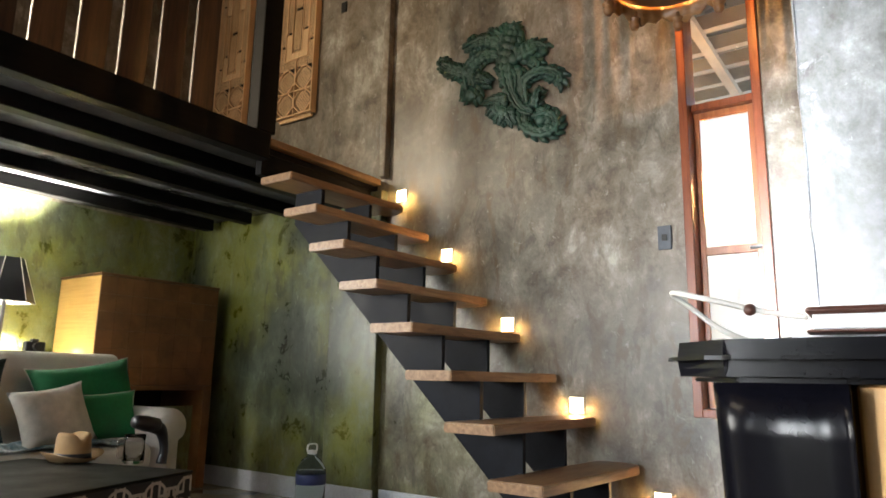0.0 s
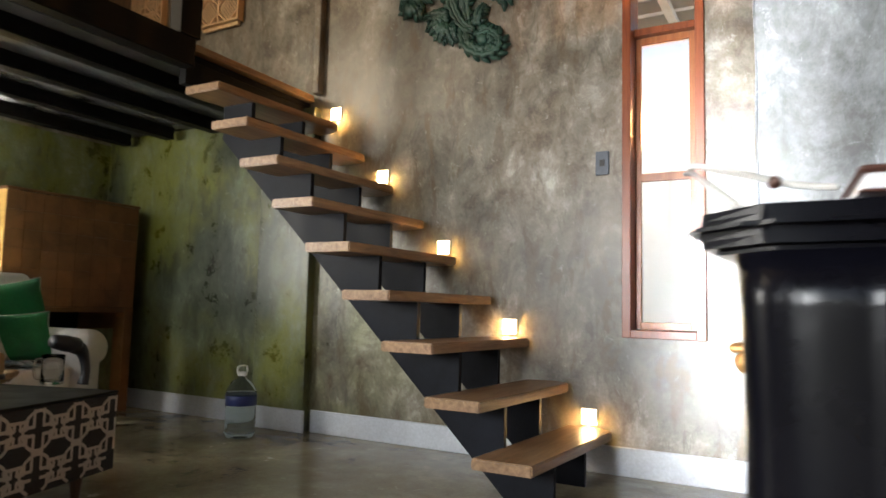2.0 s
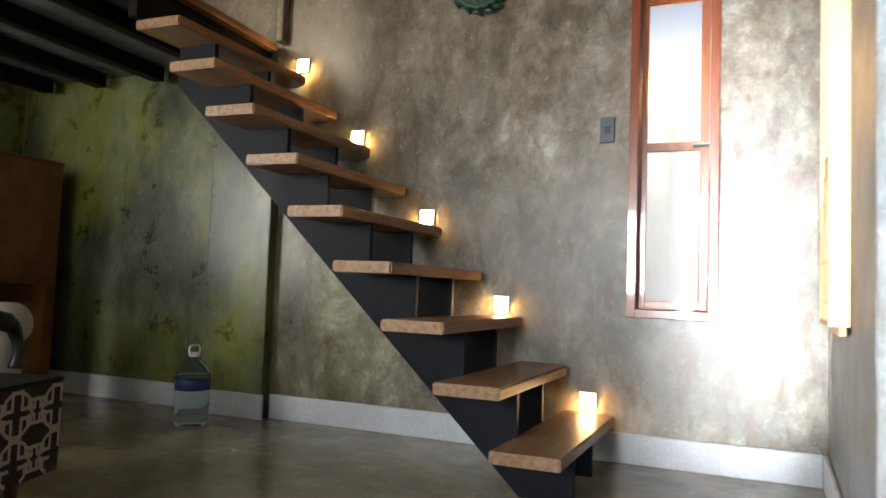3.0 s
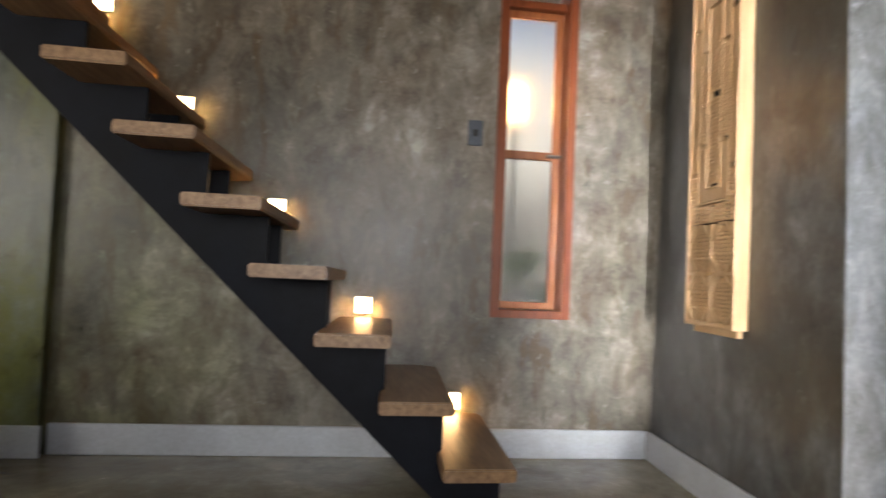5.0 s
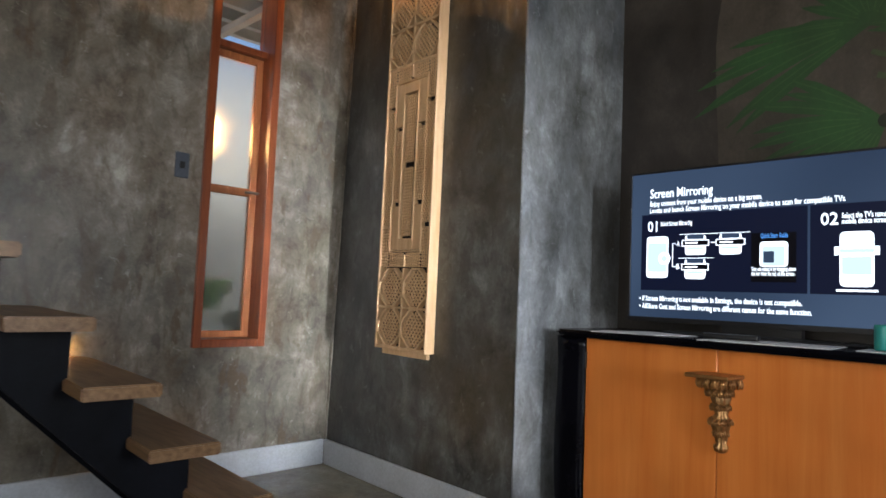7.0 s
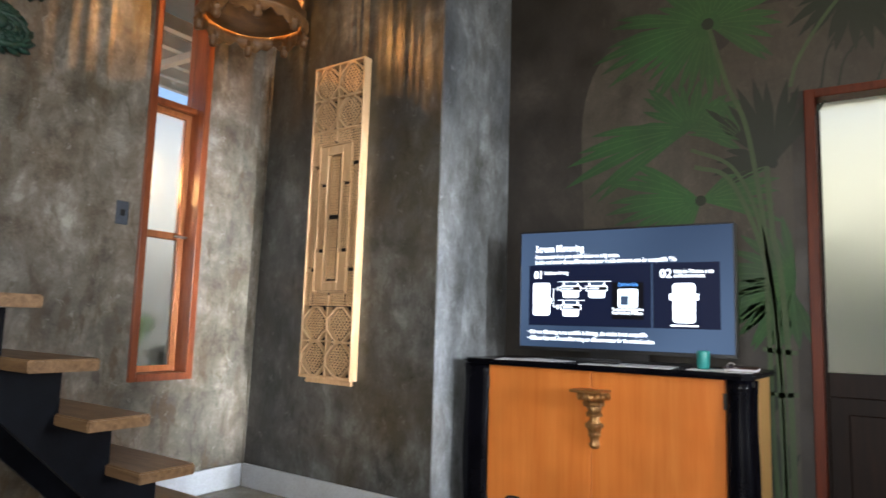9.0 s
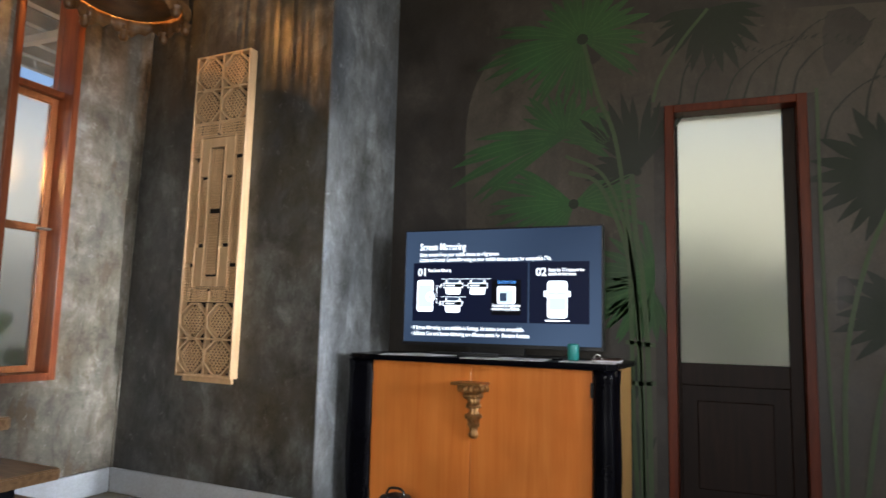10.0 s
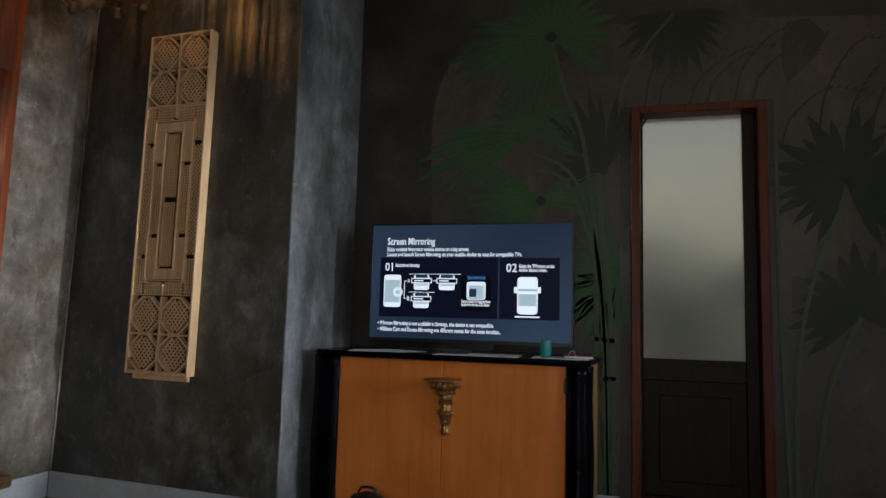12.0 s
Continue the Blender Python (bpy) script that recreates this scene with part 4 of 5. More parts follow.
SY1, SY0, SZ1, SZ0 = TY1 - 0.01, TY0 + 0.01, TZ1 - 0.009, TZ0 + 0.02
SW, SH = SY1 - SY0, SZ1 - SZ0


def scr(u, v):
    return SY1 - SW * u, SZ1 - SH * v


def tile(name, u0, v0, u1, v1, material, lift, label="", rounded=0.0):
    """A flat piece of the picture on the screen; u runs to the viewer's right, v down."""
    (ya, za), (yb, zb) = scr(u0, v0), scr(u1, v1)
    x = TX + 0.0035 - lift * 0.0006
    bm = bmesh.new()
    if rounded:
        r, pts = rounded * SW, []
        for cy, cz, a0 in ((ya - r, za - r, 0), (ya - r, zb + r, 270), (yb + r, zb + r, 180), (yb + r, za - r, 90)):
            for k in range(5):
                a = radians(a0 + (90 - 22.5 * k))
                pts.append((cy + r * math.cos(a), cz + r * math.sin(a)))
        bm.faces.new([bm.verts.new((x, p[0], p[1])) for p in pts])
    else:
        bm.faces.new([bm.verts.new(p) for p in ((x, ya, za), (x, yb, za), (x, yb, zb), (x, ya, zb))])
    return world_part(name, bm, material, tv, label)


def writing(text, u0, u1, v, size, material=M_SCREENW, lift=6):
    """A line of words, fitted between u0 and u1, its middle height at v."""
    c = bpy.data.curves.new("words", "FONT")
    c.body, c.size, c.offset = text, size * SH * 1.45, 0.0006
    tmp = new("words", c)
    tmp.data.resolution_u = 2
    dg = bpy.context.evaluated_depsgraph_get()
    me = bpy.data.meshes.new_from_object(tmp.evaluated_get(dg))
    bpy.data.objects.remove(tmp)
    xs, ys = [v_.co.x for v_ in me.vertices], [v_.co.y for v_ in me.vertices]
    k = (u1 - u0) * SW / (max(xs) - min(xs))
    y0, z0 = scr(u0, v)
    for p in me.vertices:
        px, py = (p.co.x - min(xs)) * k, p.co.y - (c.size * 0.33)
        p.co = Vector((TX + 0.0035 - lift * 0.0006, y0 - px, z0 + py)) - tv.location
    me.materials.clear()
    me.materials.append(material)
    o = new("text_line", me)
    o.parent = tv
    return tagged(o, kind="stuff")


tile("screen", 0, 0, 1, 1, M_SCREEN, 0, "slate blue lit screen")
writing("Screen Mirroring", 0.08, 0.33, 0.145, 0.062)
writing("Enjoy content from your mobile device on a big screen.", 0.08, 0.505, 0.215, 0.034)
writing("Locate and launch Screen Mirroring on your mobile device to scan for compatible TVs.", 0.08, 0.765, 0.262, 0.034)
tile("screen_box", 0.045, 0.29, 0.65, 0.815, M_SCREEN2, 1)
tile("screen_box", 0.658, 0.29, 0.945, 0.815, M_SCREEN2, 1)
writing("01", 0.072, 0.112, 0.375, 0.07)
writing("Select Screen Mirroring", 0.126, 0.252, 0.358, 0.03)
writing("02", 0.69, 0.742, 0.378, 0.07)
writing("Select the TV's name on the", 0.752, 0.92, 0.362, 0.03)
writing("mobile device screen.", 0.752, 0.885, 0.395, 0.03)
tile("phone_picture", 0.068, 0.445, 0.158, 0.73, M_SCREENW, 2, "", 0.014)
tile("phone_picture", 0.073, 0.49, 0.153, 0.69, M_SCREENC, 3)
tile("gear_picture", 0.118, 0.555, 0.168, 0.64, M_SCREENW, 4, "", 0.024)
tile("gear_picture", 0.13, 0.577, 0.156, 0.62, M_SCREENC, 5, "", 0.0125)
for u0, v0 in ((0.215, 0.44), (0.345, 0.44), (0.215, 0.6)):
    tile("phone_picture", u0 + 0.01, v0, u0 + 0.09, v0 + 0.135, M_SCREENW, 2, "", 0.012)
    tile("phone_picture", u0 + 0.018, v0 - 0.002, u0 + 0.082, v0 + 0.03, M_SCREEN, 3)
    tile("phone_picture", u0 + 0.018, v0 + 0.082, u0 + 0.082, v0 + 0.1, M_SCREENC, 3)
    tile("menu_picture", u0 - 0.003, v0 + 0.033, u0 + 0.103, v0 + 0.077, M_SCREENW, 4)
    tile("menu_picture", u0 + 0.001, v0 + 0.039, u0 + 0.099, v0 + 0.071, M_SCREEN3, 5)
    tile("menu_words", u0 + 0.012, v0 + 0.05, u0 + 0.06, v0 + 0.06, M_SCREENW, 6)
    tile("rule", u0 - 0.015, v0 - 0.006, u0 + 0.12, v0 - 0.002, M_SCREENW, 5)
for a, b, c_, d in ((0.175, 0.495, 0.178, 0.655), (0.175, 0.495, 0.19, 0.5), (0.175, 0.65, 0.19, 0.655), (0.325, 0.492, 0.34, 0.497)):
    tile("rule", a, b, c_, d, M_SCREENW, 4)
writing("A", 0.193, 0.205, 0.497, 0.035)
writing("B", 0.193, 0.205, 0.653, 0.035)
tile("guide_picture", 0.468, 0.445, 0.616, 0.75, M_SCREEN3, 2)
writing("Quick Start Guide", 0.5, 0.59, 0.463, 0.028, M_SCREENB)
tile("guide_picture", 0.497, 0.5, 0.59, 0.655, M_SCREENW, 3, "", 0.012)
tile("guide_picture", 0.507, 0.53, 0.58, 0.65, M_SCREENC, 4)
tile("guide_picture", 0.51, 0.56, 0.545, 0.63, M_SCREEN, 5)
writing("You can select it by dragging down", 0.47, 0.615, 0.668, 0.026)
writing("the bar from the top of the screen.", 0.47, 0.612, 0.697, 0.026)
tile("phone_picture", 0.745, 0.455, 0.842, 0.77, M_SCREENW, 2, "", 0.016)
tile("phone_picture", 0.752, 0.6, 0.835, 0.7, M_SCREENC, 3)
tile("phone_picture", 0.73, 0.54, 0.857, 0.59, M_SCREENW, 4)
tile("phone_picture", 0.745, 0.555, 0.842, 0.575, M_SCREENC, 5)
tile("caption_bar", 0.735, 0.785, 0.852, 0.797, M_SCREENW, 3)
writing("\u2022 If Screen Mirroring is not available in Settings, the device is not compatible.", 0.042, 0.635, 0.872, 0.034)
writing("\u2022 AllShare Cast and Screen Mirroring are different names for the same function.", 0.042, 0.665, 0.925, 0.034)

# ---- things on the cabinet ----
def sheet(x, y, sx, sy, turn, z, label):
    t = part("paper_sheet", box(-sx / 2, sx / 2, -sy / 2, sy / 2, 0, 0.0022), M_PAPER)
    t.matrix_basis = pose(x, y, z, 0, 0, turn)
    return tagged(t, label, "paper", "papers on the cabinet")


sheet(0.1, -1.98, 0.21, 0.297, 14, CZ + 0.0002, "loose white paper sheet lying on the black cabinet top")
sheet(0.12, -2.05, 0.21, 0.29, -24, CZ + 0.0026, "loose white paper sheet lying on another sheet")
sheet(0.09, -2.52, 0.28, 0.42, 4, CZ + 0.0002, "wide pale paper sheet lying flat on the cabinet")
sheet(0.12, -2.93, 0.2, 0.27, 3, CZ + 0.0002, "white paper sheet under the brown leather holder")
rem = part("remote_control", box(-0.022, 0.022, -0.1, 0.1, 0, 0.02, 0.007), M_BLACKPLASTIC)
rem.matrix_basis = pose(0.11, -2.37, CZ + 0.003, 0, 0, 5)
tagged(rem, "black plastic remote control lying on pale paper", "remote control")
cup = thing("cup", (0.122, -2.853, CZ + 0.003), "small teal plastic cup standing on paper", "cup")
smooth(part("cup_body", lathe([(0.026, 0), (0.028, 0.004), (0.0285, 0.075), (0.027, 0.082), (0.02, 0.083), (0.02, 0.079)], 28), M_TEAL, cup))
hold = thing("leather_holder", (0.125, -3.015, CZ + 0.0027), "flat brown leather bill holder with white pages on the cabinet", "folder", turn=3)
part("cover", box(-0.09, 0.1, -0.07, 0.07, 0.0122, 0.017, 0.002), M_LEATHER, hold)
part("cover", box(-0.09, 0.1, -0.07, 0.07, 0, 0.002, 0.0008), M_LEATHER, hold)
part("pages", box(-0.086, 0.096, -0.068, 0.066, 0.0021, 0.0121, 0.0008), M_PAPER, hold, "white pages")
bm = bmesh.new()
loop = spline([(0.03, -3.01, 0.925), (0.0, -3.0, 0.931), (-0.045, -3.01, 0.943), (-0.073, -3.0, 0.95), (-0.06, -2.985, 0.937), (-0.035, -2.98, 0.917), (0.0, -2.96, 0.904), (0.05, -2.95, 0.903), (0.06, -2.93, 0.904), (0.02, -2.92, 0.904), (-0.02, -2.94, 0.904), (-0.03, -2.97, 0.905), (0.0, -2.985, 0.905)], 6)
add_tube(bm, loop, 0.0024, 6)
cord = smooth(part("cord", bm, M_CORD))
tagged(cord, "thin white looped cord lying at the cabinet corner", "cord")
bm = bmesh.new()
bmesh.ops.create_icosphere(bm, subdivisions=2, radius=0.005, matrix=Matrix.Translation((-0.011, -3.002, 0.933)))
smooth(part("knot", bm, M_LEATHER, cord))

# black rounded pouffe in front of the cabinet
pf = thing("floor_bag", (-0.24, -2.08, 0), "low black rounded bag standing on the floor by the cabinet", "bag")
smooth(part("bag_body", lathe([(0.1, 0), (0.125, 0.03), (0.13, 0.12), (0.115, 0.2), (0.07, 0.255), (0.0, 0.275)], 28), M_BLACKPLASTIC, pf))
bm = bmesh.new()
add_tube(bm, spline([(0, -0.05, 0.255), (0, -0.03, 0.288), (0, 0.03, 0.288), (0, 0.05, 0.255)], 5), 0.006, 6)
smooth(part("bag_handle", bm, M_BLACKPLASTIC, pf))

# ---- mural ----
MX = 0.6585
mural = thing("palm_mural", (MX, -3.2, 1.5), "painted fan palms in green on the brown grey plaster", "mural")


def flat(bm, outline, lift):
    pts = [(MX - lift, y, z) for y, z in outline]
    bm.faces.new([bm.verts.new(p) for p in pts])


def fan(bm, veins, cy, cz, r, a0, a1, n, lift, seed, squash=1.0, wide=1.0):
    """A fan palm leaf: blades from a centre between two angles (0: towards -y, 90: up)."""
    rn = random.Random(seed)
    for i in range(n):
        a = radians(a0 + (a1 - a0) * (i + 0.5) / n + rn.uniform(-2.5, 2.5))
        L = r * rn.uniform(0.82, 1.05) * (0.82 + 0.18 * math.sin(math.pi * (i + 0.5) / n))
        w = wide * L * math.radians(abs(a1 - a0)) / n * 0.42
        droop = -L * (0.02 + 0.16 * abs(math.cos(a))) * rn.uniform(0.8, 1.2)
        def at(s, o):
            ty, tz = -math.cos(a), math.sin(a) * squash + 2 * droop / L * s
            d = math.hypot(ty, tz)
            return (cy - math.cos(a) * L * s - tz / d * o, cz + math.sin(a) * L * s * squash + droop * s * s + ty / d * o)
        segs = (0.0, 0.18, 0.42, 0.66, 0.86, 1.0)
        wid = (0.12, 0.42, 0.85, 1.0, 0.55, 0.03)
        left = [at(s, w * k * 0.6) for s, k in zip(segs, wid)]
        right = [at(s, -w * k * 0.6) for s, k in zip(segs, wid)]
        for k in range(5):
            flat(bm, [left[k], left[k + 1], right[k + 1], right[k]], lift + 0.0003 * (i % 3))
        if veins is not None:
            for k in range(1, 4):
                flat(veins, [at(segs[k], w * 0.07), at(segs[k + 1], w * 0.06), at(segs[k + 1], -w * 0.06), at(segs[k], -w * 0.07)], lift + 0.001)


wash = [(-2.09, 0.2)] + [tuple(p) for p in spline([(-2.09, 1.2), (-2.08, 1.7), (-2.07, 2.37), (-2.21, 2.72), (-2.52, 2.85), (-2.9, 2.85), (-3.2, 2.84)], 5)] + [(-3.2, 0.2)]
bm = bmesh.new()
flat(bm, wash, 0.0005)
flat(bm, [(-3.2, 2.33), (-3.2, 2.84), (-3.5, 2.83), (-4.03, 2.8), (-4.03, 2.33)], 0.0005)
flat(bm, [(-4.03, 0.2), (-4.03, 2.8), (-5.0, 2.72), (-5.9, 2.7), (-5.9, 0.2)], 0.0005)
world_part("pale_wash", bm, M_WASH, mural)
green, dark, vein, stems = bmesh.new(), bmesh.new(), bmesh.new(), bmesh.new()
FANS = (  # centre y, z, radius, angles, blades, dark?
    (-2.80, 2.79, 0.66, 150, 200, 6, 0), (-2.80, 2.79, 0.47, 200, 285, 9, 0), (-2.80, 2.79, 0.42, -45, 150, 16, 0),
    (-2.70, 2.20, 0.72, 165, 212, 6, 0), (-2.70, 2.20, 0.40, 95, 165, 6, 0), (-2.70, 2.20, 0.33, -30, 90, 7, 0),
    (-2.75, 1.79, 0.60, 135, 195, 7, 0), (-2.75, 1.79, 0.40, 195, 250, 5, 0), (-2.75, 1.79, 0.46, -15, 50, 6, 0),
    (-2.98, 2.10, 0.42, 110, 165, 6, 0), (-3.11, 1.96, 0.56, 50, 140, 10, 1), (-3.11, 1.96, 0.32, 140, 200, 4, 1),
    (-3.50, 2.87, 0.36, 170, 370, 15, 1),
    (-3.2, 1.36, 0.42, 95, 265, 15, 0), (-3.18, 1.3, 0.36, 150, 300, 10, 0),
    (-3.05, 0.62, 0.34, 60, 230, 11, 1), (-3.1, 0.3, 0.3, 60, 150, 7, 1),
    (-4.35, 1.86, 0.42, -70, 250, 22, 1), (-4.4, 1.15, 0.4, -20, 220, 16, 1),
    (-4.95, 2.2, 0.5, -10, 200, 14, 1), (-4.9, 1.4, 0.5, 0, 200, 14, 1),
)
for i, (cy, cz, r, a0, a1, n, dk) in enumerate(FANS):
    fan(dark if dk else green, None if dk else vein, cy, cz, r, a0, a1, n, 0.0014 + 0.0003 * i, i, 1.0, 1.3)
for cy, cz, r in ((-2.8, 2.79, 0.035), (-2.75, 1.79, 0.03), (-3.11, 1.96, 0.025)):     # the dark hearts of the leaves
    flat(dark, [(cy + r * math.cos(radians(36 * k)), cz + r * math.sin(radians(36 * k))) for k in range(10)], 0.0105)
for line, wd in (([(-2.8, 2.79), (-2.893, 2.426), (-3.0, 2.1), (-3.1, 1.2), (-3.13, 0.15)], 0.012), ([(-2.72, 1.98), (-2.898, 1.894), (-3.045, 1.523), (-3.07, 1.2), (-3.08, 0.6), (-3.1, 0.15)], 0.012),
                 ([(-3.08, 1.95), (-3.1, 1.6), (-3.13, 1.4), (-3.16, 0.9), (-3.17, 0.15)], 0.014), ([(-2.7, 2.08), (-2.92, 1.95), (-3.05, 1.6), (-3.12, 1.0), (-3.14, 0.15)], 0.01),
                 ([(-3.04, 1.0), (-3.12, 0.99), (-3.2, 0.985)], 0.012), ([(-3.04, 0.78), (-3.12, 0.775), (-3.2, 0.78)], 0.012),
                 ([(-3.5, 2.87), (-3.36, 2.7), (-3.24, 2.5), (-3.2, 2.36)], 0.009), ([(-4.35, 1.78), (-4.2, 1.4), (-4.1, 0.9), (-4.08, 0.15)], 0.011),
                 ([(-4.4, 1.15), (-4.25, 0.8), (-4.15, 0.15)], 0.011), ([(-4.95, 2.2), (-4.7, 1.5), (-4.5, 0.15)], 0.012), ([(-4.02, 2.35), (-4.02, 1.2), (-4.05, 0.15)], 0.008)):
    sp = spline(line, 6)
    for a, b in zip(sp, sp[1:]):
        d = (b - a) / (np.linalg.norm(b - a) + 1e-9)
        o = np.array((-d[1], d[0])) * wd
        flat(stems, [tuple(a + o), tuple(b + o), tuple(b - o), tuple(a - o)], 0.0095)
rg = random.Random(31)
for k in range(11):     # thin arching fronds beside and over the door
    y0 = -3.3 - 0.13 * k + rg.uniform(-0.04, 0.04)
    z0 = 2.33 if y0 > -4.02 else 2.05
    L, up = rg.uniform(0.3, 0.75), rg.uniform(0.25, 0.6)
    sp = spline([(y0, z0), (y0 - 0.12 * L, z0 + 0.55 * up), (y0 - 0.5 * L, z0 + up), (y0 - L, z0 + 0.85 * up)], 6)
    for j, (a, b) in enumerate(zip(sp, sp[1:])):
        wd = 0.007 * (1 - 0.8 * j / len(sp))
        flat(dark, [(a[0] + wd, a[1]), (b[0] + wd * 0.8, b[1]), (b[0] - wd * 0.8, b[1]), (a[0] - wd, a[1])], 0.0009)
        if j > 5:      # drooping leaflets
            for s_ in (-1, 1):
                e = (a[0] - 0.05 + 0.02 * s_, a[1] + s_ * 0.05 - 0.03)
                flat(dark, [(a[0], a[1]), (a[0] - 0.012, a[1] + 0.012 * s_), e, (a[0] - 0.006, a[1] - 0.004)], 0.0011)
for nm, b, mt, lb in (("stem", stems, M_STEM, ""), ("leaf", green, M_PALM, "green painted leaves"), ("shadow_leaf", dark, M_PALM2, "dark painted leaves"), ("leaf_vein", vein, M_PALM3, "")):
    tagged(world_part(nm, b, mt, mural, lb), kind="stuff")

# ---- loft over the sitting corner ----
LX = -3.05
structure("loft_floor", box(-5.24, LX - 0.002, -5.98, -0.001, 2.2, 2.28), M_BLACKWOOD)
structure("loft_ceiling", box(-5.24, -3.2, -5.98, -0.001, 2.192, 2.1995), M_UNDER)
structure("loft_beam", box(LX - 0.02, LX + 0.07, -5.98, -1.06, 2.14, 2.3, 0.006), M_BLACKWOOD)
structure("loft_beam", box(LX - 0.06, LX - 0.001, -1.06, -0.07, 2.06, 2.199, 0.004), M_BLACKWOOD)
for k in range(4):
    x = -3.37 - 0.51 * k
    structure("joist", box(x - 0.045, x + 0.045, -5.98, -0.08 if x < -3.42 else -0.001, 2.1, 2.1915, 0.005), M_BLACKWOOD)
rail = thing("loft_railing", (LX + 0.03, -3.4, 2.3), "dark brown vertical board railing along the loft edge", "railing")
y = -1.455
while y > -5.8:
    bm = box(-0.012, 0.012, -0.145, 0.0, 0.0, 0.98, 0.004)
    o = part("board", bm, M_RAIL, rail)
    o.location = (0, y + 3.4, 0)
    y -= 0.205
part("top_rail", box(-0.03, 0.03, -2.5, 2.225, 0.981, 1.03, 0.006), M_BLACKWOOD, rail)
part("newel_post", box(-0.05, 0.045, 2.225, 2.365, 0.0, 1.4, 0.008), M_BLACKWOOD, rail)
up = part("small_socket", box(-0.03, 0.03, -0.01, 0, -0.045, 0.045, 0.003), M_BLACKPLASTIC)
up.location = (-3.48, 0, 3.82)
tagged(up, "small dark switch plate on the upper wall", "switch")

# ---- pendant: carved ring with strands ----
RX, RY, RZ, RR = -0.715, -0.66, 2.715, 0.28
pen = thing("pendant_lamp", (RX, RY, H), "hanging round lamp of carved brown wood with fine hanging strands", "ceiling lamp")
pz = RZ - H
bm = bmesh.new()
N = 96
rows = []
for i in range(N):
    a = 2 * math.pi * i / N
    c, s_ = math.cos(a), math.sin(a)
    dip = 0.028 * (0.5 + 0.5 * math.cos(a * 8)) + 0.012 * math.cos(a * 24)
    prof = ((RR - 0.014, 0.075 + 0.02 * math.cos(a * 8)), (RR + 0.006, 0.08 + 0.02 * math.cos(a * 8)), (RR + 0.012, 0.012), (RR + 0.026, 0.008), (RR + 0.026, -0.008), (RR + 0.01, -0.014), (RR + 0.006, -0.03 - dip), (RR - 0.008, -0.03 - dip))
    rows.append([bm.verts.new((r * c, r * s_, pz + z)) for r, z in prof])
for i in range(N):
    p, q = rows[i], rows[(i + 1) % N]
    for j in range(8):
        bm.faces.new((p[j], q[j], q[(j + 1) % 8], p[(j + 1) % 8]))
bmesh.ops.recalc_face_normals(bm, faces=bm.faces)
smooth(part("carved_ring", bm, M_RING, pen))
finial = lathe([(0.014, 0.0), (0.022, 0.012), (0.026, 0.03), (0.02, 0.045), (0.03, 0.055), (0.03, 0.06), (0.016, 0.065), (0.016, 0.09)], 16)
bmesh.ops.translate(finial, verts=finial.verts, vec=(0, 0, -0.115))
f0 = smooth(part("finial", finial, M_RING, pen))
for k in range(8):
    a = radians(45 * k + 8)
    o = f0 if k == 0 else new("finial", f0.data)
    o.parent = pen
    o.location = ((RR + 0.002) * math.cos(a), (RR + 0.002) * math.sin(a), pz + 0.02)
bm = bmesh.new()
add_lathe(bm, [(0.06, pz - 0.02), (0.2, pz + 0.0), (RR - 0.02, pz + 0.03), (RR - 0.03, pz + 0.036), (0.06, pz - 0.01)], 40)
smooth(part("bowl", bm, M_RING, pen))
bm = bmesh.new()
rn = random.Random(11)
for k in range(150):
    a = 2 * math.pi * (k + rn.uniform(-0.35, 0.35)) / 150
    r = RR - 0.012
    wd = rn.uniform(0.0012, 0.0052)
    add_tube(bm, [(r * math.cos(a), r * math.sin(a), pz + 0.07), (r * 0.98 * math.cos(a), r * 0.98 * math.sin(a), -0.14)], wd, 4)
tagged(part("strands", bm, M_CHAIN, pen), kind="stuff")
part("crown", lathe([(RR + 0.01, -0.17), (RR + 0.015, -0.13), (0.1, -0.05), (0.03, 0.0)], 32), M_RING, pen)
bm = bmesh.new()
bmesh.ops.create_uvsphere(bm, u_segments=12, v_segments=8, radius=0.009)
bmesh.ops.translate(bm, verts=bm.verts, vec=(0, 0, 3.06 - H))
smooth(part("bulb", bm, M_BULB, pen))
part("flex", lathe([(0.003, 3.07 - H), (0.003, -0.05)], 6), M_BLACKPLASTIC, pen)

# ---- sitting corner ----
# wardrobe with patchwork veneer
WX, WYA, WYB, WZ = -4.62, -1.13, -0.14, 1.575
ward = thing("wardrobe", (-4.93, -0.63, 0), "brown patchwork veneered wardrobe with an open lower bay by the wall", "wardrobe")
world_part("carcass", box(-5.21, WX - 0.012, WYA + 0.012, WYB, 0.78, WZ - 0.02), M_BLACKWOOD, ward)
world_part("side_panel", box(-5.21, WX - 0.013, WYA, WYA + 0.0115, 0.0, WZ - 0.021, 0.002), M_WARDSIDE, ward, "ribbed pale veneered side")
world_part("top_panel", box(-5.215, WX + 0.004, WYA - 0.006, WYB + 0.006, WZ - 0.0195, WZ, 0.003), M_WARD, ward)
world_part("side_panel", box(-5.21, WX, WYB - 0.075, WYB, 0.0, 0.779, 0.003), M_WARD, ward)
world_part("side_panel", box(-5.21, WX, WYA + 0.012, WYA + 0.04, 0.0, 0.779, 0.003), M_WARD, ward)
world_part("shelf", box(-5.21, WX + 0.001, WYA + 0.041, WYB - 0.076, 0.745, 0.7795, 0.003), M_WARD, ward)
world_part("back_panel", box(-5.21, -5.19, WYA + 0.041, WYB - 0.076, 0.0, 0.744), M_BLACKWOOD, ward)
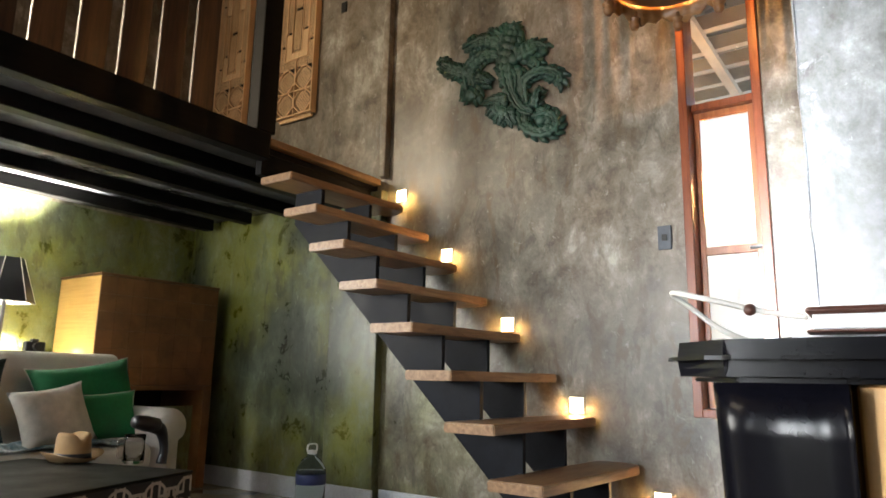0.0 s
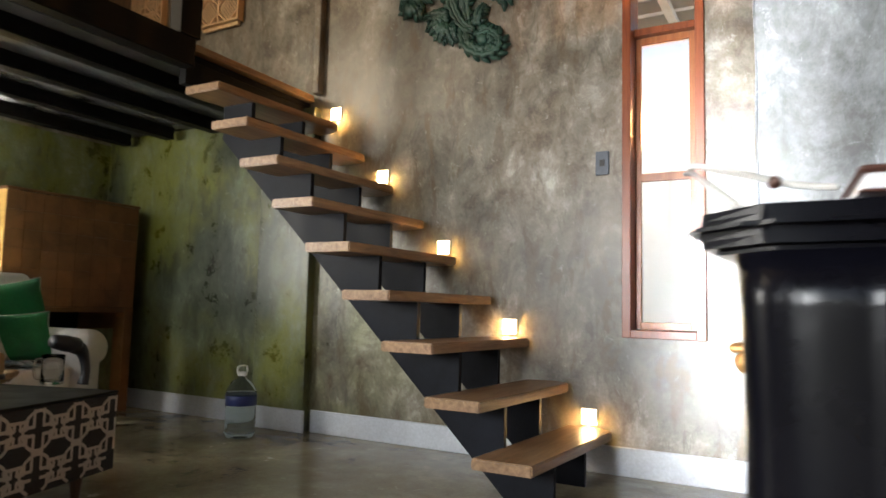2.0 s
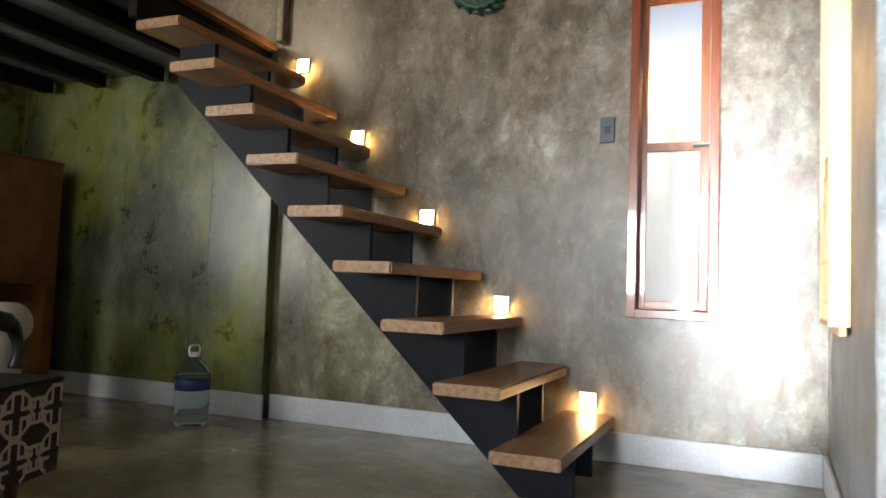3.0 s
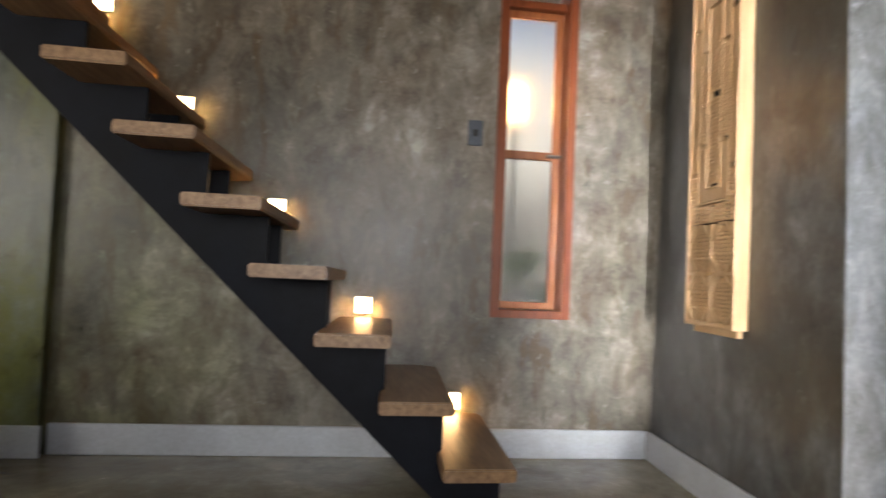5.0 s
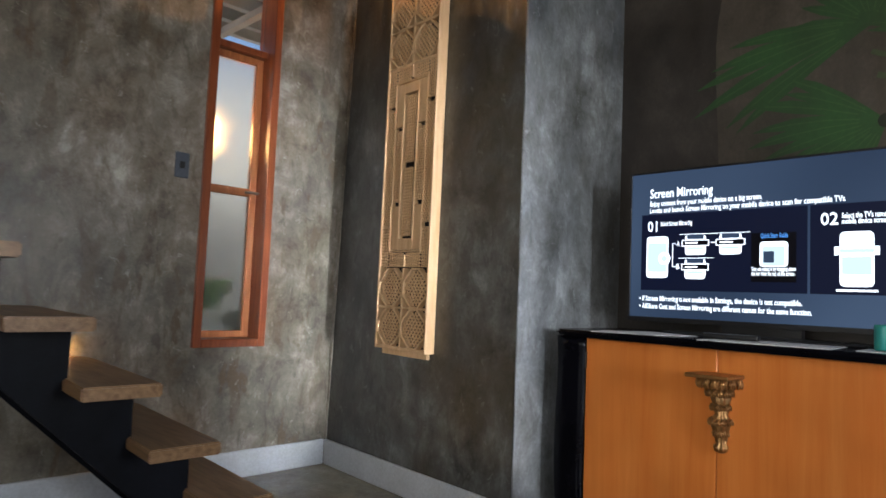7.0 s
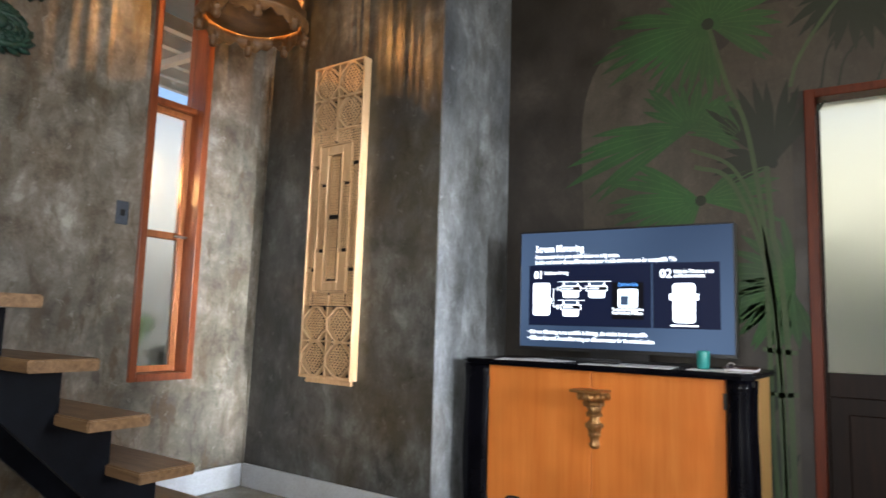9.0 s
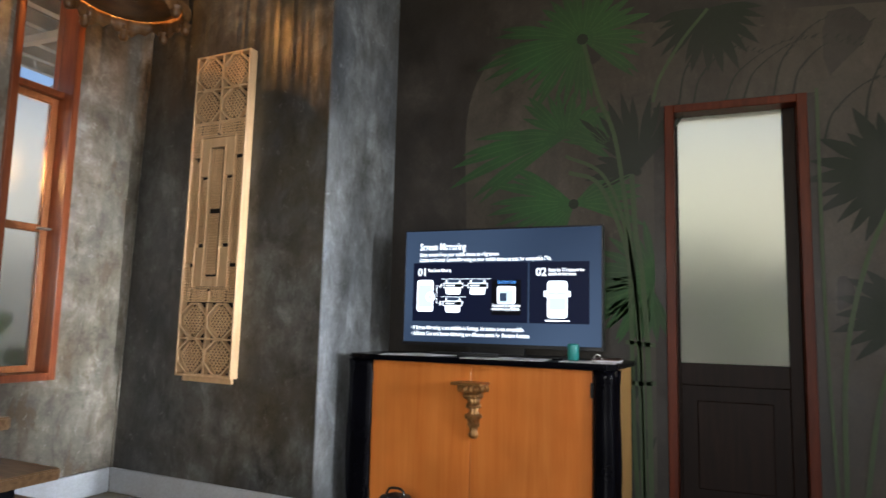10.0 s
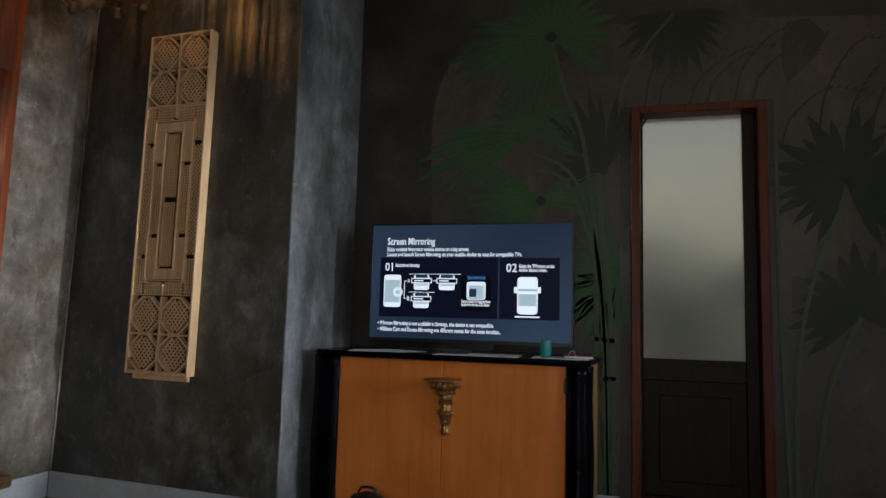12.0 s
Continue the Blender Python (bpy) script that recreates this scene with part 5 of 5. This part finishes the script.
world_part("bay_front", box(-4.75, -4.74, WYA + 0.041, WYB - 0.076, 0.0, 0.62), M_E, ward, "dull mirrored lower panel")
nx, nz = 8, 6
ty, tz = (WYB - WYA - 0.004) / nx, (WZ - 0.022 - 0.782) / nz
tiles = []
rn = random.Random(4)
for i in range(nx):
    for j in range(nz):
        y0, z0 = WYA + 0.002 + i * ty, 0.782 + j * tz
        d = rn.uniform(0, 0.0012)
        tiles.append(world_part("veneer_tile", box(WX - 0.0118, WX - 0.003 + d, y0 + 0.0006, y0 + ty - 0.0006, z0 + 0.0006, z0 + tz - 0.0006), M_WARD, ward))

# sofa
sofa = thing("sofa", (-4.1, -2.0, 0), "white cotton upholstered sofa with a rolled arm", "sofa")


def sofa_part(name, x0, x1, y0, y1, z0, z1, r, m=M_WHITECLOTH):
    bm = bmesh.new()
    add_box(bm, x0, x1, y0, y1, z0, z1)
    bmesh.ops.bevel(bm, geom=bm.edges[:], offset=r, segments=4, affect="EDGES", profile=0.5)
    return smooth(world_part(name, bm, m, sofa))


sofa_part("base", -4.52, -3.78, -3.2, -0.96, 0.06, 0.3, 0.02)
sofa_part("backrest", -4.56, -4.3, -3.2, -1.1, 0.3, 0.99, 0.05)
sofa_part("seat_cushion", -4.29, -3.74, -2.05, -1.15, 0.3, 0.455, 0.05)
sofa_part("seat_cushion", -4.29, -3.74, -2.97, -2.07, 0.3, 0.455, 0.05)
bm = bmesh.new()
arm = [(-1.13, 0.06), (-0.97, 0.06), (-0.975, 0.46)] + [(-1.05 + 0.125 * math.cos(radians(a)), 0.545 + 0.115 * math.sin(radians(a))) for a in range(-32, 213, 14)] + [(-1.125, 0.46)]
add_prism(bm, arm, 0, -4.45, -3.76)
bmesh.ops.recalc_face_normals(bm, faces=bm.faces)
bmesh.ops.bevel(bm, geom=[e for e in bm.edges if abs(e.verts[0].co.x - e.verts[1].co.x) < 1e-5], offset=0.012, segments=2, affect="EDGES")
smooth(world_part("armrest", bm, M_WHITECLOTH, sofa))
for x in (-4.45, -3.84):
    for yy in (-3.1, -1.05):
        world_part("foot", lathe([(0.02, 0), (0.028, 0.06)], 12, Matrix.Translation((x, yy, 0))), M_DARKDOOR, sofa)


def cushion(name, wide, tall, thick, material, m, label, piping=True, seed=1):
    t = thing(name, (0, 0, 0), label, "cushion", "cushions on the sofa")
    t.matrix_basis = m
    bm = bmesh.new()
    n = 14
    front, back = [], []
    for side, store in ((1, front), (-1, back)):
        for i in range(n + 1):
            row = []
            for j in range(n + 1):
                u, v = i / n * 2 - 1, j / n * 2 - 1
                pull = 1 - 0.12 * (1 - abs(u) ** 2) * abs(v) ** 3
                pull2 = 1 - 0.12 * (1 - abs(v) ** 2) * abs(u) ** 3
                puff = ((1 - u ** 4) * (1 - v ** 4)) ** 0.6
                wr = 0.12 * noise.noise(Vector((u * 2.2 + seed, v * 2.2, side)))
                row.append(bm.verts.new((side * thick / 2 * puff * (1 + wr), u * wide / 2 * pull2, (v * tall / 2 * pull) + tall / 2)))
            store.append(row)
    for store, flip in ((front, False), (back, True)):
        for i in range(n):
            for j in range(n):
                f = (store[i][j], store[i + 1][j], store[i + 1][j + 1], store[i][j + 1])
                bm.faces.new(f[::-1] if flip else f)
    bmesh.ops.remove_doubles(bm, verts=bm.verts, dist=0.0004)
    bmesh.ops.recalc_face_normals(bm, faces=bm.faces)
    smooth(part("cover", bm, material, t))
    if piping:
        e = []
        for i in range(4 * n):
            s, k = divmod(i, n)
            f = k / n * 2 - 1
            u, v = ((f, -1), (1, f), (-f, 1), (-1, -f))[s]
            pull = 1 - 0.12 * (1 - abs(u) ** 2) * abs(v) ** 3
            pull2 = 1 - 0.12 * (1 - abs(v) ** 2) * abs(u) ** 3
            e.append((0, u * wide / 2 * pull2, v * tall / 2 * pull + tall / 2))
        e.append(e[0])
        b = bmesh.new()
        add_tube(b, e, 0.0035, 5)
        smooth(part("piping", b, M_PIPING, t))
    return t


cushion("cushion", 0.68, 0.49, 0.19, M_GREENCLOTH, pose(-4.12, -1.32, 0.462, 8, -17, 4), "large emerald green cushion with cream piping leaning on the sofa back", True, 2)
cushion("cushion", 0.5, 0.31, 0.15, M_GREENCLOTH, pose(-3.97, -1.36, 0.458, 3, -20, -3), "small emerald green cushion with cream piping on the sofa seat", True, 5)
cushion("cushion", 0.44, 0.36, 0.13, M_LINEN, pose(-3.86, -1.64, 0.458, 9, -22, 5), "cream knitted cushion leaning on a green cushion", False, 8)
cushion("cushion", 0.62, 0.5, 0.17, M_DARKCLOTH, pose(-4.1, -2.15, 0.462, 0, -17, -4), "dark teal cushion leaning on the sofa back", True, 9)
# rumpled throw
bm = bmesh.new()
n = 26
grid = [[bm.verts.new((-4.04 + 0.3 * i / n, -2.75 + 1.42 * j / n, 0.462 + 0.012 + 0.03 * max(0, noise.noise(Vector((i * 0.22, j * 0.35, 2)))) + 0.008 * math.sin(j * 1.3 + i * 0.4))) for j in range(n + 1)] for i in range(n + 1)]
for i in range(n):
    for j in range(n):
        bm.faces.new((grid[i][j], grid[i + 1][j], grid[i + 1][j + 1], grid[i][j + 1]))
ext = bmesh.ops.extrude_face_region(bm, geom=bm.faces[:])
for g in ext["geom"]:
    if isinstance(g, bmesh.types.BMVert):
        g.co.z -= 0.011
bmesh.ops.recalc_face_normals(bm, faces=bm.faces)
tagged(smooth(part("throw", bm, M_THROW)), "pale rumpled throw with a blue print on the sofa seat", "throw")
camr = thing("camera_box", (-4.44, -1.6, 0.991), "small black camera standing on the white sofa back", "camera")
part("camera_body", box(-0.025, 0.025, -0.06, 0.06, 0, 0.06, 0.006), M_BLACKPLASTIC, camr)
part("lens", lathe([(0.022, 0), (0.022, 0.03), (0.018, 0.032)], 18, pose(0.025, 0, 0.03, 0, 90, 0)), M_BLACKPLASTIC, camr)
part("viewfinder", box(-0.018, 0.018, -0.02, 0.02, 0.0601, 0.078, 0.004), M_BLACKPLASTIC, camr)

# table lamp with a black faceted shade
tl = thing("floor_lamp", (-4.93, -1.61, 0), "standing lamp with a black six sided shade behind the sofa", "lamp")
bm = bmesh.new()
ringo = []
for r, z in ((0.085, 1.625), (0.185, 1.325), (0.181, 1.325), (0.081, 1.625)):
    ringo.append([bm.verts.new((r * math.cos(radians(60 * k + 20)), r * math.sin(radians(60 * k + 20)), z)) for k in range(6)])
for a in range(4):
    p, q = ringo[a], ringo[(a + 1) % 4]
    for k in range(6):
        bm.faces.new((p[k], p[(k + 1) % 6], q[(k + 1) % 6], q[k]))
bmesh.ops.recalc_face_normals(bm, faces=bm.faces)
part("shade", bm, M_BLACKPLASTIC, tl, "black six sided shade")
bm = bmesh.new()
for k in range(6):
    a = radians(60 * k + 20)
    add_tube(bm, [(0.087 * math.cos(a), 0.087 * math.sin(a), 1.627), (0.188 * math.cos(a), 0.188 * math.sin(a), 1.323)], 0.003, 5)
    b = radians(60 * k + 80)
    add_tube(bm, [(0.187 * math.cos(a), 0.187 * math.sin(a), 1.324), (0.187 * math.cos(b), 0.187 * math.sin(b), 1.324)], 0.003, 5)
part("shade_trim", bm, M_PIPING, tl, "pale trim along the shade's edges")
part("pole", lathe([(0.11, 0), (0.11, 0.02), (0.012, 0.03), (0.011, 1.43)], 20), M_BLACKPLASTIC, tl)
bm = bmesh.new()
bmesh.ops.create_uvsphere(bm, u_segments=16, v_segments=10, radius=0.024)
bmesh.ops.translate(bm, verts=bm.verts, vec=(0, 0, 1.462))
smooth(part("bulb", bm, M_BULB, tl))

# ottoman with a printed lattice
OT = thing("ottoman", (-2.68, -1.62, 0), "charcoal fabric ottoman table with a cream printed lattice and wooden legs", "ottoman", turn=17)
# local x points away from the room's near face, local y along it
OW, OD, OZ0, OZ1 = 1.15, 1.0, 0.105, 0.44
bm = box(-OD, 0.0, -OW, 0.0, OZ0, OZ1 - 0.012, 0.004)
part("body", bm, M_OTTO, OT)
part("top_board", box(-OD, 0.004, -OW, 0.004, OZ1 - 0.0115, OZ1, 0.005), M_OTTOTOP, OT, "dark smooth top")
for x, yy in ((-0.1, -0.1), (-0.1, -OW + 0.1), (-OD + 0.1, -0.1), (-OD + 0.1, -OW + 0.1)):
    part("leg", lathe([(0.018, 0), (0.03, OZ0)], 14, Matrix.Translation((x, yy, 0))), M_RAIL, OT, "tapered brown wooden leg")


def lattice(width):
    """Interlaced rings, crosses and corner frets over a face of that width; (u, z) pieces."""
    out = []
    P, R, arm, bar_ = 0.2, 0.074, 0.023, 0.016      # pitch, ring, half widths of the cross
    for row in range(2):
        cz = OZ1 - 0.1 - row * 0.162
        u = 0.035
        while u < width + 0.1:
            ring = [(u + R * math.cos(radians(a)), cz + R * math.sin(radians(a))) for a in range(0, 361, 15)]
            out += list(zip(ring, ring[1:]))
            for sx in (-1, 1):
                for sz in (-1, 1):      # four elbows leave a dark cross between them
                    out += [((u + sx * arm, cz + sz * bar_), (u + sx * arm, cz + sz * (R + 0.004))), ((u + sx * arm, cz + sz * bar_), (u + sx * 0.066, cz + sz * bar_))]
            q = u + P / 2
            for sx in (-1, 1):      # the small cross between two rings
                for sz in (-1, 1):
                    out += [((q + sx * 0.014, cz + sz * 0.012), (q + sx * 0.014, cz + sz * 0.04)), ((q + sx * 0.014, cz + sz * 0.012), (q + sx * 0.044, cz + sz * 0.012)),
                            ((q + sx * 0.044, cz + sz * 0.012), (q + sx * 0.044, cz + sz * 0.04))]
            for sz in (-1, 1):
                out += [((q - 0.044, cz + sz * 0.04), (q + 0.044, cz + sz * 0.04))]
            out += [((u - arm, cz - 0.074), (u - arm, cz - 0.088)), ((u + arm, cz - 0.074), (u + arm, cz - 0.088)), ((u - arm, cz - 0.081), (u + arm, cz - 0.081))]
            u += P
    keep = []
    for a, b in out:
        if 0.004 < min(a[0], b[0]) and max(a[0], b[0]) < width - 0.004 and OZ0 + 0.006 < min(a[1], b[1]) and max(a[1], b[1]) < OZ1 - 0.013:
            keep.append((a, b))
    return keep


for wdt, place in ((OW, lambda u, z, d: (d, -u, z)), (OD, lambda u, z, d: (-u, d, z))):
    bm = bmesh.new()
    for i, (a, b) in enumerate(lattice(wdt)):
        d = np.array((b[0] - a[0], b[1] - a[1]))
        d = d / np.linalg.norm(d)
        nn = np.array((-d[1], d[0])) * 0.0065
        a2, b2 = np.array(a) - d * 0.003, np.array(b) + d * 0.003
        lift = 0.0012 + 0.0004 * (i % 4)
        vs = [bm.verts.new(place(*p, lift)) for p in (a2 + nn, b2 + nn, b2 - nn, a2 - nn)]
        bm.faces.new(vs)
    bmesh.ops.recalc_face_normals(bm, faces=bm.faces)
    tagged(part("printed_lattice", bm, M_PATTERN, OT, "cream printed lattice"), kind="stuff")

# hat, jug and pump on the ottoman
hat = thing("straw_hat", (-3.38, -1.82, OZ1), "tan straw trilby with a dark band lying on the ottoman", "hat")
bm = bmesh.new()
prof = [(0.148, 0.02), (0.152, 0.024), (0.12, 0.01), (0.092, 0.008), (0.088, 0.06), (0.084, 0.115), (0.078, 0.132), (0.06, 0.138), (0.03, 0.13), (0.0, 0.126)]
add_lathe(bm, [(0.11, 0.0)] + prof, 40, Matrix.Diagonal((1.05, 0.88, 1, 1)))
for v in bm.verts:
    r = math.hypot(v.co.x, v.co.y)
    if r > 0.105:      # the brim turns up at its sides
        v.co.z += 0.03 * (abs(v.co.y) / 0.14) ** 2
    if v.co.z > 0.1:      # the crown's dent
        v.co.z -= 0.032 * math.exp(-(v.co.y / 0.022) ** 2)
smooth(part("crown", bm, M_STRAW, hat))
smooth(part("band", lathe([(0.0935, 0.012), (0.0915, 0.04)], 40, Matrix.Diagonal((1.05, 0.88, 1, 1))), M_BLACKPLASTIC, hat, "black hat band"))
jug = thing("glass_jug", (-3.1, -1.665, OZ1), "small clear glass jug with water on the ottoman", "jug")
smooth(part("jug_body", lathe([(0.045, 0), (0.05, 0.01), (0.047, 0.1), (0.05, 0.135), (0.047, 0.135), (0.044, 0.1), (0.046, 0.014), (0.0, 0.012)], 28), M_JUG, jug))
bm = bmesh.new()
add_tube(bm, spline([(0.0, -0.047, 0.12), (0.0, -0.085, 0.11), (0.0, -0.082, 0.04), (0.0, -0.048, 0.025)], 6), 0.0055, 8)
smooth(part("jug_handle", bm, M_JUG, jug))
pump = thing("hair_dryer", (-3.0, -1.59, OZ1), "glossy black hair dryer standing upright on the ottoman edge", "hair dryer")
bm = bmesh.new()
add_tube(bm, spline([(0.0, 0.012, 0.0), (0.005, 0.018, 0.06), (0.0, 0.01, 0.12), (0.0, -0.01, 0.16), (0.0, -0.05, 0.178)], 7), [0.026, 0.025, 0.024, 0.023, 0.022, 0.021, 0.021, 0.021, 0.021, 0.021, 0.021, 0.022, 0.022, 0.023, 0.024, 0.025, 0.026, 0.027, 0.028, 0.029, 0.03, 0.031, 0.032, 0.032, 0.032, 0.032, 0.032, 0.032, 0.032][:29], 14)
smooth(part("grip", bm, M_BLACKPLASTIC, pump))
bm = bmesh.new()
add_lathe(bm, [(0.03, 0.0), (0.036, 0.01), (0.038, 0.07), (0.032, 0.12), (0.026, 0.135)], 20, pose(0, -0.02, 0.178, 78, 0, 0))
smooth(part("barrel", bm, M_BLACKPLASTIC, pump))

# water bottle by the wall
bt = thing("water_bottle", (-3.17, -0.4, 0), "large clear plastic water bottle with a blue label on the floor", "bottle")
prof = [(0.06, 0.0), (0.088, 0.006), (0.094, 0.03), (0.092, 0.07), (0.095, 0.09), (0.091, 0.105), (0.095, 0.12), (0.091, 0.137), (0.095, 0.155), (0.091, 0.172), (0.094, 0.19), (0.094, 0.27), (0.088, 0.3), (0.06, 0.345), (0.03, 0.365), (0.026, 0.38)]
smooth(part("bottle_body", lathe(prof, 32), M_BOTTLE, bt))
smooth(part("water", lathe([(r - 0.003, z + 0.003) for r, z in prof[:12]], 32), M_WATER, bt))
smooth(part("label_band", lathe([(0.0955, 0.2), (0.0965, 0.202), (0.0965, 0.258), (0.0955, 0.26)], 32), M_BLUE, bt, "blue paper label"))
smooth(part("cap", lathe([(0.03, 0.381), (0.031, 0.384), (0.031, 0.4), (0.027, 0.404)], 20), M_WHITEPLASTIC, bt))
bm = bmesh.new()
add_tube(bm, spline([(0.0, -0.03, 0.386), (0.0, -0.042, 0.41), (0.0, -0.036, 0.438), (0.0, 0.0, 0.444), (0.0, 0.036, 0.438), (0.0, 0.042, 0.41), (0.0, 0.03, 0.386)], 5), 0.005, 6, (1.4, 1, 1))
smooth(part("carry_handle", bm, M_WHITEPLASTIC, bt))
